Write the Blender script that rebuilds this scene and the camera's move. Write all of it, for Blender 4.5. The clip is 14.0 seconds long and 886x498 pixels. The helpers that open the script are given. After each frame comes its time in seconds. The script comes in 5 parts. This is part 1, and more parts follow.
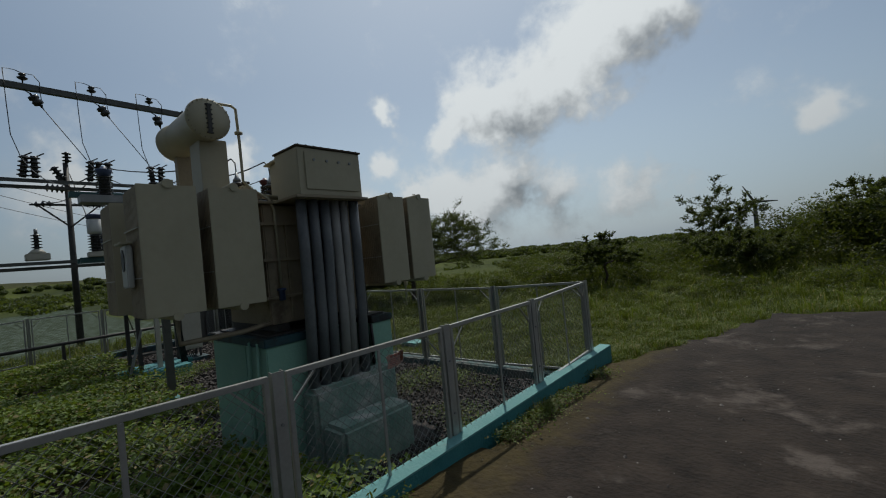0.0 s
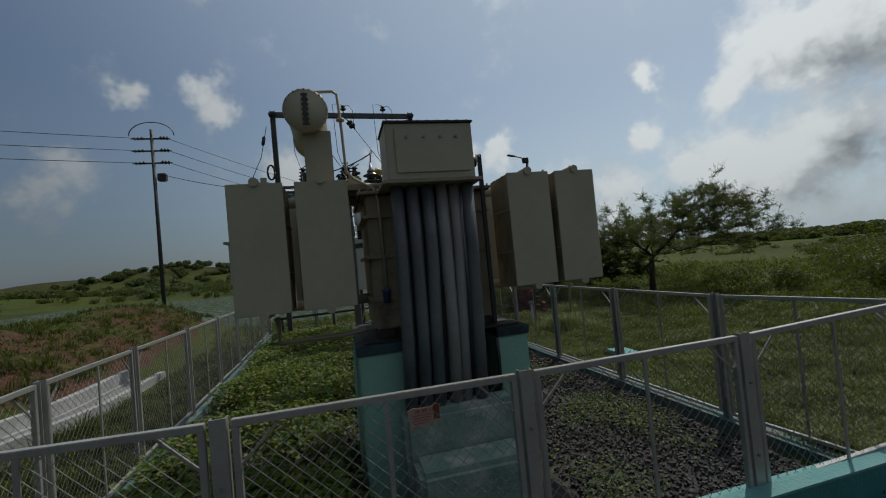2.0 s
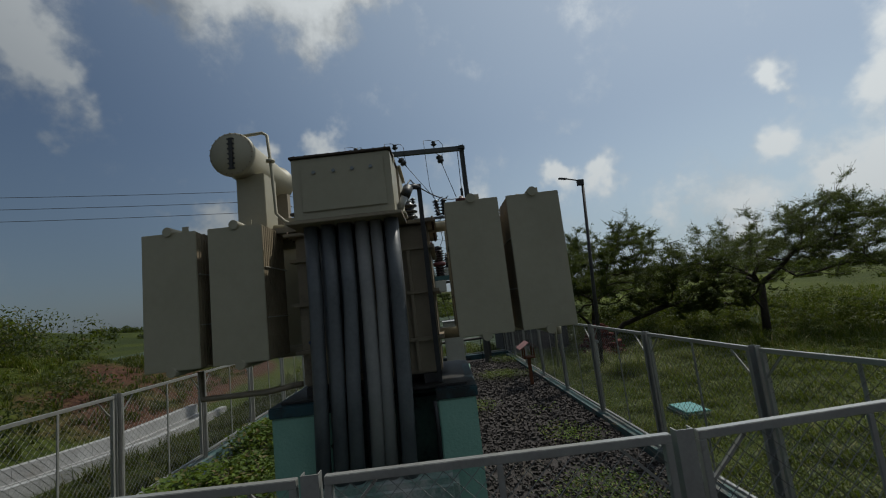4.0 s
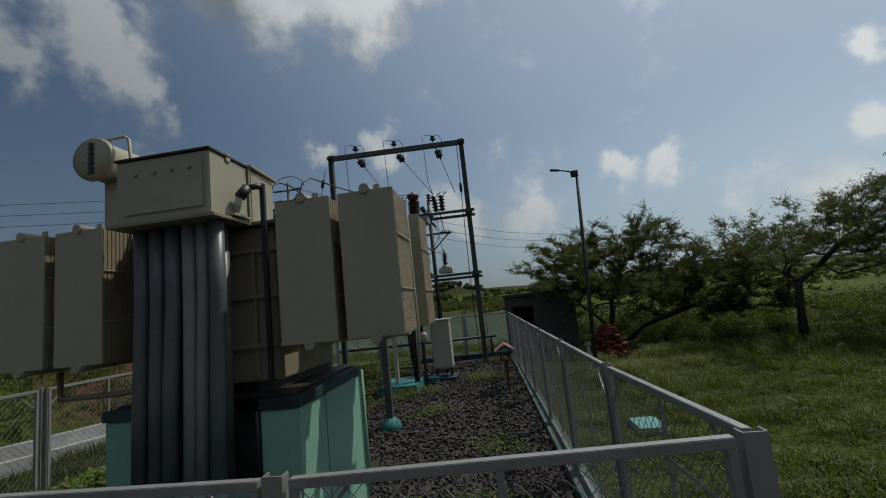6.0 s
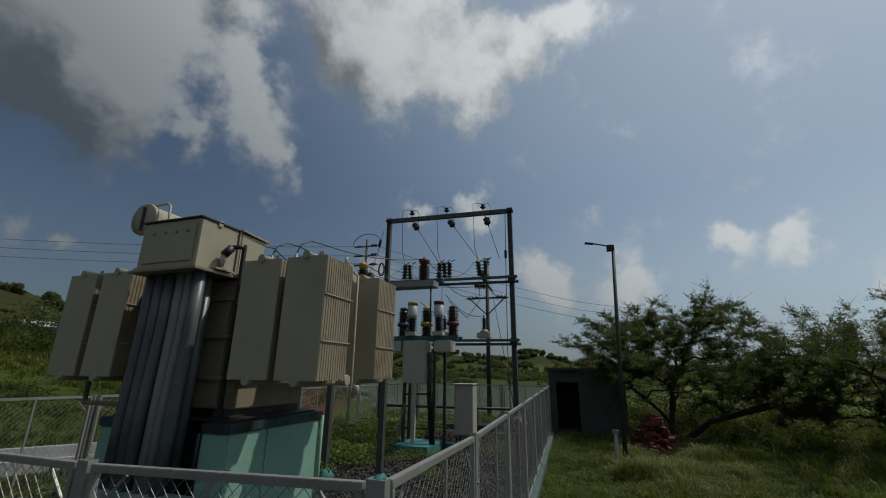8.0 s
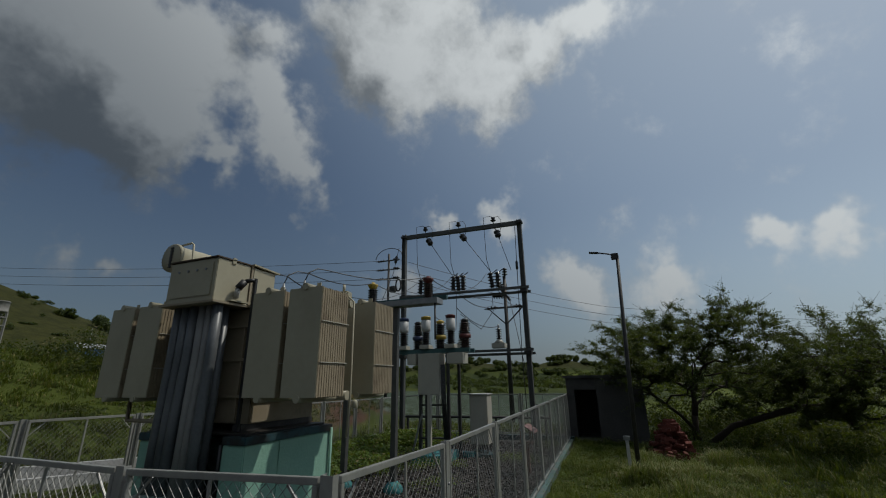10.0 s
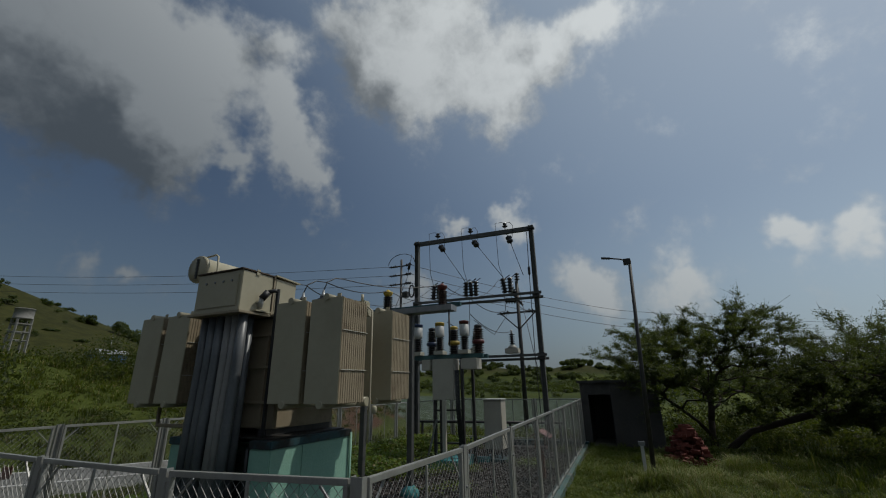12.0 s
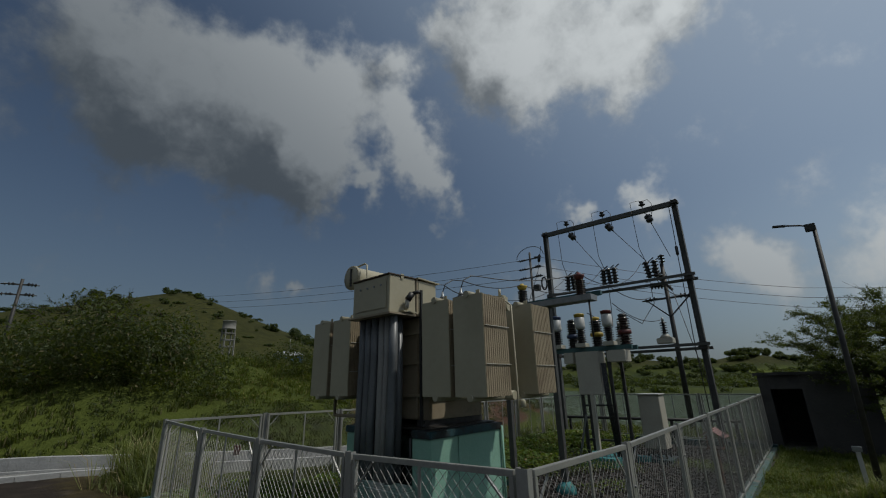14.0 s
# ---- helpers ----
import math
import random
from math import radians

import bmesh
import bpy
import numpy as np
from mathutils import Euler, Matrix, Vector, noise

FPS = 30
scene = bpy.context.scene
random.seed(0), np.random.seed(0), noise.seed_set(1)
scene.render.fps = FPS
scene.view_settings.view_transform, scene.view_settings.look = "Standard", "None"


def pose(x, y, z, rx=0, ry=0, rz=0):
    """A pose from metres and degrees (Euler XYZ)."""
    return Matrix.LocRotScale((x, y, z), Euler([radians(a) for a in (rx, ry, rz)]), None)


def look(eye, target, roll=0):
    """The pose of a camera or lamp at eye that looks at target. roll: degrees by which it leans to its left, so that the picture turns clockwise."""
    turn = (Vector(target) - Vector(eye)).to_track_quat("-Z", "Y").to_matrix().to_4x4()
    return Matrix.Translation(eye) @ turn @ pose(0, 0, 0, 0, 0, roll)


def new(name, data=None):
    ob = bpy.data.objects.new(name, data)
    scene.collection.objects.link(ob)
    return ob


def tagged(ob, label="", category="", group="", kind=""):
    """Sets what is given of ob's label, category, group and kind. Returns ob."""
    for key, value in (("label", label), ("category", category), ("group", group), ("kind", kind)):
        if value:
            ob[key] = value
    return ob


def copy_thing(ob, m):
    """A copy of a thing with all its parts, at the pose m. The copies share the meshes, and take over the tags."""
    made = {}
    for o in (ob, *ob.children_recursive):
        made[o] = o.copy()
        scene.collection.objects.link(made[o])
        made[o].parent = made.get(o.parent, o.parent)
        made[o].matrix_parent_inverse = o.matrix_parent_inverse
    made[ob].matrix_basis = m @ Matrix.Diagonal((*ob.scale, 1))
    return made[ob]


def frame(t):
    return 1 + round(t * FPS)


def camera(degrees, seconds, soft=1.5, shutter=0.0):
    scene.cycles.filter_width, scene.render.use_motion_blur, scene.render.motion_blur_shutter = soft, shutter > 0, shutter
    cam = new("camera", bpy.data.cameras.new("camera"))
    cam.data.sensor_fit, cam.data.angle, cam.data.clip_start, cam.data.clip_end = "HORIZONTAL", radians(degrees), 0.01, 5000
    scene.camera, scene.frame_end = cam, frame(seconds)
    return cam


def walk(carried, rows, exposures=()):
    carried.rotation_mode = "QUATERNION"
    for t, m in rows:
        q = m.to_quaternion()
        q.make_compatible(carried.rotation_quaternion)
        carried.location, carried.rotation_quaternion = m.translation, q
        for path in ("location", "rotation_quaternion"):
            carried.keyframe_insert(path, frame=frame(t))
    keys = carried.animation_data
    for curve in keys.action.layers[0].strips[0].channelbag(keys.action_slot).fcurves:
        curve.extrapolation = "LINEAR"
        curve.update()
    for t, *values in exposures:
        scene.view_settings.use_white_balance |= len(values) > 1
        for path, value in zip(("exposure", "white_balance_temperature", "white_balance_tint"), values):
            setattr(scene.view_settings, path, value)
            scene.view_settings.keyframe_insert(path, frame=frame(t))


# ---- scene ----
cam = camera(94.0, 14.0, soft=1.1)
METRES, EYE, TILT, LEAN, TURN = 9.0, 2.33, 0.0, 0.0, 41.6
ROWS = [
    (0.0, 0.0, 0.0, 0.0, 0.07, 0.72, 5.64),
    (0.5, 0.0297, 0.0549, 0.0001, 15.49, -0.3, 7.32),
    (1.0, 0.0543, 0.1107, -0.0033, 20.13, -4.14, 12.85),
    (1.5, 0.0941, 0.1582, 0.0003, 24.6, -3.74, 10.75),
    (2.0, 0.1196, 0.1958, 0.003, 34.48, 1.62, 5.42),
    (4.5, 0.2485, 0.4236, -0.0014, 50.83, 7.09, 7.01),
    (5.0, 0.2819, 0.4703, -0.0070, 53.55, 6.82, 6.68),
    (5.5, 0.3061, 0.5199, -0.0095, 55.18, 6.74, 6.32),
    (6.0, 0.3297, 0.575, -0.0125, 55.93, 7.42, 6.05),
    (6.5, 0.3591, 0.6271, -0.0142, 56.25, 8.68, 5.44),
    (7.0, 0.3879, 0.6729, -0.0201, 57.3, 11.34, 4.85),
    (7.5, 0.4289, 0.7005, -0.0212, 62.22, 14.95, 2.53),
    (8.0, 0.4669, 0.7056, -0.0242, 66.8, 16.37, -0.68),
    (8.5, 0.4997, 0.723, -0.0214, 69.31, 16.94, -0.58),
    (9.0, 0.5275, 0.7411, -0.0193, 70.37, 17.96, 0.49),
    (11.5, 0.5702, 0.7276, -0.0167, 71.81, 17.07, 0.98),
    (12.0, 0.5719, 0.7268, -0.0155, 72.82, 18.17, 0.93),
    (12.5, 0.5713, 0.7247, -0.0152, 74.66, 18.84, 0.47),
    (13.0, 0.5714, 0.7227, -0.016, 77.76, 18.7, 0.13),
    (13.5, 0.5696, 0.7209, -0.0165, 82.66, 18.2, 0.15),
    (14.0, 0.5691, 0.7168, -0.0169, 91.1, 17.88, 1.26),
]
walk(cam, [(t, pose(0, 0, EYE, TILT, LEAN, TURN) @ pose(METRES * x, METRES * y, METRES * z, 90 + pitch, roll, yaw)) for t, x, y, z, yaw, pitch, roll in ROWS], [(0.0, -0.42, 6400, 7), (6.5, -0.45, 6400, 7), (9.0, -0.58, 6400, 7), (14.0, -0.62, 6400, 7)])

# ---- world, sun, exposure ----
SUN_AZ, SUN_EL = radians(127.0), radians(58.0)
sun_dir = Vector((math.cos(SUN_AZ) * math.cos(SUN_EL), math.sin(SUN_AZ) * math.cos(SUN_EL), math.sin(SUN_EL)))
sun = new("sun", bpy.data.lights.new("sun", "SUN"))
sun.data.energy, sun.data.angle, sun.data.color = 3.5, radians(0.8), (1.0, 0.95, 0.86)
sun.matrix_world = look(sun_dir * 200, (0, 0, 0))

# cloud lumps: azimuth, elevation, radius
CLOUDS = [
    (-112, 30, .15), (-104, 34, .16), (-119, 37, .10), (-93, 36, .14), (-99, 29, .11), (-117, 27, .07), (-115, 33, .08), (-121, 31, .07), (-126, 28, .04), (-128, 41, .07), (-130, 34, .06), (-132, 29, .06), (-136, 26, .05), (-138, 21, .04),
    (-143, 44, .11), (-151, 40, .13), (-165, 39, .11), (-174, 42, .09), (177, 43, .08), (-155, 48, .15), (-165, 23, .05), (-168, 19, .05), (-158, 21, .035), (-114, 13, .045), (-119, 12, .035),
    (162, 14, .04), (155, 14, .05), (172, 9, .06), (-177, 11, .06), (149, 8, .06), (124, 23, .08), (117, 21, .11), (110, 25, .10), (104, 24, .09), (99, 24, .07), (129, 18, .06), (121, 17, .06),
    (112, 19, .06), (138.5, 20.5, .045), (131, 9, .08), (121, 10, .07), (88, 12, .05), (-151, 9, .07), (-149, 12, .05), (140.5, 14, .045), (135, 10, .06), (125, 6, .09), (115, 5, .09), (104, 6, .08), (142, 5, .07),
]


class Nodes:
    """A short way to add and link nodes."""

    def __init__(self, tree, keep=False):
        self.tree = tree
        if not keep:
            tree.nodes.clear()

    def add(self, kind, links=(), operation="", interpolation="", clamp=False):
        node = self.tree.nodes.new(kind)
        if operation:
            node.operation = operation
        if interpolation:
            node.interpolation_type = interpolation
        if clamp:
            node.use_clamp = True
        if kind == "ShaderNodeMix":
            node.data_type = "RGBA"
        for slot, value in dict(links).items():
            if isinstance(value, bpy.types.NodeSocket):
                self.tree.links.new(value, node.inputs[slot])
            else:
                node.inputs[slot].default_value = value
        return node

    def maths(self, op, a, b=0.0, clamp=False):
        return self.add("ShaderNodeMath", {0: a, 1: b}, operation=op, clamp=clamp).outputs[0]

    def mix(self, fac, a, b):
        return self.add("ShaderNodeMix", {0: fac, 6: a, 7: b}).outputs[2]

    def ramp(self, value, lo, hi, smooth=True):
        return self.add("ShaderNodeMapRange", {0: value, 1: lo, 2: hi}, interpolation="SMOOTHSTEP" if smooth else "LINEAR").outputs[0]

    def noise(self, vector, scale, detail=4.0, rough=0.55):
        return self.add("ShaderNodeTexNoise", {"Vector": vector, "Scale": scale, "Detail": detail, "Roughness": rough})


def build_world():
    world = bpy.data.worlds.new("sky")
    world.use_nodes = True
    scene.world = world
    n = Nodes(world.node_tree)
    sky = n.add("ShaderNodeTexSky")
    sky.sky_type, sky.sun_disc, sky.sun_elevation, sky.sun_rotation = "NISHITA", False, SUN_EL, radians(90) - SUN_AZ
    sky.air_density, sky.dust_density, sky.ozone_density = 1.0, 1.4, 1.2
    way = n.add("ShaderNodeTexCoord").outputs["Generated"]

    warp = n.noise(way, 3.2, 5.0, 0.62).outputs["Color"]
    shift = n.add("ShaderNodeVectorMath", {0: warp, 1: (0.5, 0.5, 0.5)}, operation="SUBTRACT").outputs[0]
    shift = n.add("ShaderNodeVectorMath", {0: shift, 3: 0.32}, operation="SCALE").outputs[0]
    bent = n.add("ShaderNodeVectorMath", {0: way, 1: shift}, operation="ADD").outputs[0]
    fine = n.maths("MULTIPLY", n.maths("SUBTRACT", n.noise(way, 7.5, 9.0, 0.62).outputs[0], 0.5), 1.35)

    # lumps melted together, with a ragged edge, lit from the sun's side
    body, sunward = fine, 0.0
    side = sun_dir * 0.07
    for az, el, r in CLOUDS:
        c = Vector((math.cos(radians(az)) * math.cos(radians(el)), math.sin(radians(az)) * math.cos(radians(el)), math.sin(radians(el))))
        d = n.add("ShaderNodeVectorMath", {0: bent, 1: tuple(c)}, operation="DISTANCE").outputs["Value"]
        m = n.maths("SUBTRACT", 1.0, n.maths("DIVIDE", d, r * 1.8), True)
        body = n.maths("ADD", body, n.maths("MULTIPLY", m, m))
        if r > .06:
            d = n.add("ShaderNodeVectorMath", {0: bent, 1: tuple(c - side)}, operation="DISTANCE").outputs["Value"]
            m = n.maths("SUBTRACT", 1.0, n.maths("DIVIDE", d, r * 1.8), True)
            sunward = n.maths("ADD", sunward, n.maths("MULTIPLY", m, m))
    # added cloud over the unseen east, whitening the fill on shaded fronts
    east = n.ramp(n.add("ShaderNodeSeparateXYZ", {0: way}).outputs[0], -0.05, 0.5)
    body = n.maths("ADD", body, n.maths("MULTIPLY", east, 0.34))
    cover = n.ramp(body, 0.06, 0.60)
    billow = n.maths("MULTIPLY", n.maths("SUBTRACT", n.noise(bent, 5.0, 5.0, 0.6).outputs[0], 0.5), 1.5)
    lit = n.ramp(n.maths("ADD", n.maths("SUBTRACT", body, sunward), billow), -0.62, 0.52)
    near = n.ramp(n.add("ShaderNodeVectorMath", {0: way, 1: tuple(sun_dir)}, operation="DOT_PRODUCT").outputs["Value"], 0.08, 0.96)
    white = n.mix(lit, n.mix(near, (1.05, 1.25, 1.48, 1), (3.6, 3.85, 4.1, 1)), n.mix(near, (3.1, 3.4, 3.7, 1), (12.0, 12.3, 12.4, 1)))
    up = n.add("ShaderNodeSeparateXYZ", {0: way}).outputs[2]
    low = n.ramp(up, 0.40, 0.0)
    pale = n.mix(near, (1.35, 1.9, 2.6, 1), (9.9, 11.8, 13.2, 1))
    base = n.mix(n.maths("ADD", n.maths("MULTIPLY", low, 0.58), n.maths("MULTIPLY", near, 0.33)), n.add("ShaderNodeVectorMath", {0: sky.outputs[0], 3: n.ramp(near, -1.5, .8)}, operation="SCALE").outputs[0], pale)
    full = n.mix(n.maths("MULTIPLY", cover, 0.92), base, white)
    back = n.add("ShaderNodeBackground", {"Color": full, "Strength": 0.085})
    n.add("ShaderNodeOutputWorld", {0: back.outputs[0]})
    world.cycles.sampling_method, world.cycles.sample_map_resolution = "MANUAL", 256


build_world()


# ---- materials ----
DIMMING = 0.62  # scales every base colour down, keeping the land dim below the sky


def material(name, low, high, rough=0.7, metal=0.0, scale=6.0, bump=0.15, bump_scale=60.0, stain=None, stain_at=(0.55, 0.75), stain_scale=1.5,
             island=0.0, objrand=0.0, spec=0.5):
    """A worn surface: two tones mixed by a broad and a fine noise, an optional stain, fine relief."""
    low, high, stain = [c * DIMMING for c in low], [c * DIMMING for c in high], stain and [c * DIMMING for c in stain]
    m = bpy.data.materials.new(name)
    m.use_nodes = True
    n = Nodes(m.node_tree)
    at = n.add("ShaderNodeNewGeometry")
    pos = at.outputs["Position"]
    broad = n.noise(pos, scale, 5.0).outputs[0]
    fine = n.noise(pos, scale * 9, 3.0).outputs[0]
    tone = n.ramp(n.maths("ADD", n.maths("MULTIPLY", broad, 0.65), n.maths("MULTIPLY", fine, 0.35)), 0.32, 0.68, False)
    if island:
        tone = n.maths("ADD", n.maths("MULTIPLY", tone, 1 - island), n.maths("MULTIPLY", at.outputs["Random Per Island"], island))
    if objrand:
        tone = n.maths("ADD", n.maths("MULTIPLY", tone, 1 - objrand), n.maths("MULTIPLY", n.add("ShaderNodeObjectInfo").outputs["Random"], objrand))
    colour = n.mix(tone, (*low, 1), (*high, 1))
    if stain:
        spots = n.noise(pos, stain_scale, 7.0, 0.65).outputs[0]
        colour = n.mix(n.ramp(spots, *stain_at), colour, (*stain, 1))
    height = n.noise(pos, bump_scale, 4.0).outputs[0]
    relief = n.add("ShaderNodeBump", {"Strength": bump, "Distance": 0.02, "Height": height})
    shade = n.add("ShaderNodeBsdfPrincipled", {"Base Color": colour, "Metallic": metal, "Specular IOR Level": spec,
                                             "Roughness": n.maths("ADD", n.maths("MULTIPLY", fine, 0.16), rough - 0.08), "Normal": relief.outputs[0]})
    n.add("ShaderNodeOutputMaterial", {0: shade.outputs[0]})
    return m


def leaf_material(name, low, high, dry=None):
    """Thin leaves: colour by leaf, some light passing through."""
    m = bpy.data.materials.new(name)
    m.use_nodes = True
    n = Nodes(m.node_tree)
    at = n.add("ShaderNodeNewGeometry")
    patch = n.noise(at.outputs["Position"], 0.9, 5.0, 0.62).outputs[0]
    tone = n.maths("ADD", n.maths("MULTIPLY", at.outputs["Random Per Island"], 0.45), n.maths("MULTIPLY", n.ramp(patch, 0.35, 0.65), 0.55))
    colour = n.mix(tone, (*low, 1), (*high, 1))
    if dry:
        colour = n.mix(n.ramp(at.outputs["Random Per Island"], 0.86, 0.9), colour, (*dry, 1))
    solid = n.add("ShaderNodeBsdfPrincipled", {"Base Color": colour, "Roughness": 0.6, "Specular IOR Level": 0.3})
    thin = n.add("ShaderNodeBsdfTranslucent", {0: n.mix(0.5, colour, (0.25, 0.32, 0.02, 1))})
    n.add("ShaderNodeOutputMaterial", {0: n.add("ShaderNodeMixShader", {0: 0.3, 1: solid.outputs[0], 2: thin.outputs[0]}).outputs[0]})
    return m


CREAM = material("cream_paint", (.48, .44, .31), (.57, .52, .375), .5, scale=1.6, bump=.06, bump_scale=25, stain=(.27, .235, .17), stain_at=(.62, .85))
CREAM_DIRTY = material("soiled_cream_paint", (.36, .295, .20), (.46, .385, .27), .6, scale=2.5, bump=.08, stain=(.16, .12, .08), stain_at=(.5, .75), stain_scale=2.5)
# browner and darker than the cream end panels
FINPAINT = material("brownish_fin_paint", (.33, .265, .17), (.43, .355, .235), .7, scale=3.5, bump=.1, stain=(.22, .16, .10), stain_at=(.45, .75), stain_scale=3, objrand=.25)
GASKET = material("rusty_edge", (.05, .035, .025), (.12, .08, .05), .8, scale=9)
STEEL = material("galvanised_steel", (.30, .31, .32), (.42, .43, .44), .45, .6, scale=7, bump=.05, stain=(.2, .16, .12), stain_at=(.66, .85), stain_scale=4)
FENCE = material("silver_fence_paint", (.46, .46, .44), (.62, .62, .59), .36, .45, scale=5, bump=.08, stain=(.24, .21, .18), stain_at=(.62, .8), stain_scale=5)
WIRE = material("fence_wire", (.28, .28, .27), (.38, .38, .37), .5, .4, scale=20, bump=0.02)
DARKSTEEL = material("dark_weathered_steel", (.05, .05, .052), (.11, .105, .10), .6, .5, scale=6, stain=(.13, .07, .045), stain_at=(.6, .8), stain_scale=5)
TEALSTEEL = material("teal_painted_steel", (.03, .10, .11), (.06, .16, .17), .5, .1, scale=5)
PIPE = material("grey_blue_plastic_pipe", (.10, .11, .12), (.19, .20, .21), .42, scale=3, bump=.05, stain=(.19, .19, .19), stain_at=(.62, .85))
PIPE_PALE = material("faded_plastic_pipe", (.27, .265, .26), (.38, .37, .35), .45, scale=3, bump=.05)
MINT = material("mint_painted_plaster", (.28, .54, .425), (.36, .63, .5), .7, scale=2.2, bump=.3, bump_scale=35, stain=(.13, .22, .19), stain_at=(.58, .8), stain_scale=1.8)
MINT_WORN = material("weathered_mint_plaster", (.16, .30, .25), (.40, .49, .42), .85, scale=4.5, bump=.8, bump_scale=22, stain=(.56, .56, .51), stain_at=(.5, .66), stain_scale=3.2)
# much darker mint than the piers, with black oil stains
MINT_DARK = material("dark_mint_plaster_oil_stains", (.05, .10, .085), (.14, .25, .20), .7, scale=3.0, bump=.4, bump_scale=25, stain=(.012, .014, .013), stain_at=(.48, .66), stain_scale=2.4)
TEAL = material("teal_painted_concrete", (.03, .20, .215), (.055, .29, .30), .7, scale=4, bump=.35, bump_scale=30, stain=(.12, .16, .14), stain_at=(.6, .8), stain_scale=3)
# wall teal made paler: coping's sunlight in its colour; faded pit cover too
TEAL_TOP = material("sunlit_faded_teal", (.12, .37, .37), (.21, .47, .46), .75, scale=4, bump=.35, bump_scale=30, stain=(.3, .34, .31), stain_at=(.58, .8), stain_scale=4)
NAVY = material("dark_teal_band", (.016, .065, .085), (.028, .10, .12), .6, scale=5, bump=.2, stain=(.012, .012, .012), stain_at=(.45, .6), stain_scale=2.2)
OILY = material("oil_black_concrete", (.012, .011, .010), (.04, .035, .03), .55, scale=4, bump=.4)
BLACK = material("black_rubber", (.012, .012, .013), (.03, .03, .032), .5, scale=8)
PORCELAIN = material("brown_porcelain", (.035, .018, .014), (.06, .03, .024), .22, scale=8, bump=.02)
DARKPORC = material("dark_porcelain", (.02, .019, .02), (.04, .038, .04), .25, scale=8, bump=.02)
REDPAINT = material("red_phase_paint", (.12, .02, .02), (.18, .034, .03), .45, scale=6)
YELPAINT = material("yellow_phase_paint", (.55, .38, .04), (.68, .48, .07), .45, scale=6)
BLUEPAINT = material("blue_phase_paint", (.04, .07, .16), (.07, .10, .22), .45, scale=6)
WHITEPAINT = material("white_enamel", (.62, .62, .60), (.74, .74, .72), .4, scale=5, bump=.05)
KIOSKPAINT = material("pale_kiosk_paint", (.56, .53, .45), (.66, .63, .54), .5, scale=2, bump=.05, stain=(.33, .29, .23), stain_at=(.64, .85))
CONCRETE = material("grey_concrete", (.24, .235, .22), (.36, .35, .33), .9, scale=3, bump=.6, bump_scale=25, stain=(.14, .13, .11), stain_at=(.55, .75), stain_scale=1.6)
WHITEWASH = material("whitewashed_concrete", (.36, .36, .355), (.60, .60, .59), .85, scale=2, bump=.4, bump_scale=25, stain=(.36, .34, .31), stain_at=(.55, .75), stain_scale=1.2)
HUTWALL = material("grey_cement_render", (.085, .082, .08), (.125, .12, .115), .95, scale=1.5, bump=.4, bump_scale=18, stain=(.05, .05, .05), stain_at=(.5, .75), stain_scale=.9)
REDBRICK = material("red_brick", (.15, .036, .025), (.24, .062, .042), .9, scale=6, bump=.4, objrand=.5)
GRAVELSTONE = material("dark_basalt_gravel", (.038, .031, .028), (.095, .08, .073), .9, scale=12, bump=.3, island=.55)
GRAVELBED = material("gravel_bed", (.035, .03, .029), (.085, .072, .067), .95, scale=9, bump=1.0, bump_scale=45, stain=(.09, .075, .05), stain_at=(.5, .7), stain_scale=.9)
SIGNRED = material("faded_red_sign", (.50, .30, .25), (.60, .42, .36), .6, scale=8, stain=(.26, .09, .05), stain_at=(.55, .66), stain_scale=9)
RUST = material("rust", (.16, .055, .025), (.26, .10, .045), .9, scale=14)
SIGNINK = material("faded_red_ink", (.42, .13, .10), (.5, .2, .16), .7)
BARK = material("dark_bark", (.05, .038, .03), (.10, .078, .06), .95, scale=9, bump=1.0, bump_scale=30)
PINKROOF = material("faded_red_tin", (.30, .13, .12), (.40, .20, .18), .6, scale=7)
BLUEWALL = material("blue_wall_paint", (.10, .22, .42), (.14, .28, .5), .8)
TIN = material("pale_tin_roof", (.6, .62, .65), (.75, .77, .8), .4, .3)
ROAD = material("worn_damp_asphalt", (.012, .0085, .0065), (.058, .043, .033), .9, scale=2.6, bump=1.4, bump_scale=18, stain=(.115, .094, .08), stain_at=(.55, .68), stain_scale=1.1, spec=.2)


def mossy_edge(m):
    """Brown moss and earth on the asphalt along the fence's plinth and the meadow."""
    n = Nodes(m.node_tree, keep=True)
    shade = next(k for k in n.tree.nodes if k.type == "BSDF_PRINCIPLED")
    old = shade.inputs["Base Color"].links[0].from_socket
    pos = n.add("ShaderNodeNewGeometry").outputs["Position"]
    x = n.add("ShaderNodeSeparateXYZ", {0: pos}).outputs[0]
    ragged = n.maths("ADD", x, n.maths("MULTIPLY", n.noise(pos, 1.6, 6.0, .65).outputs[0], -1.5))
    moss = n.mix(n.noise(pos, 9.0, 5.0).outputs[0], (.018, .014, .006, 1), (.075, .056, .02, 1))
    n.tree.links.new(n.mix(n.ramp(ragged, -2.55, -3.15), old, moss), shade.inputs["Base Color"])


mossy_edge(ROAD)
GRIT = material("road_grit", (.05, .042, .038), (.36, .33, .30), .9, island=.9)
TEAL_DULL = material("weathered_teal_concrete", (.05, .13, .135), (.12, .20, .19), .85, scale=4, bump=.5, bump_scale=25, stain=(.2, .19, .17), stain_at=(.45, .65), stain_scale=3)
GANTRYSTEEL = material("dull_galvanised_steel", (.11, .115, .115), (.18, .18, .175), .6, .5, scale=5, stain=(.10, .075, .06), stain_at=(.6, .8), stain_scale=4)
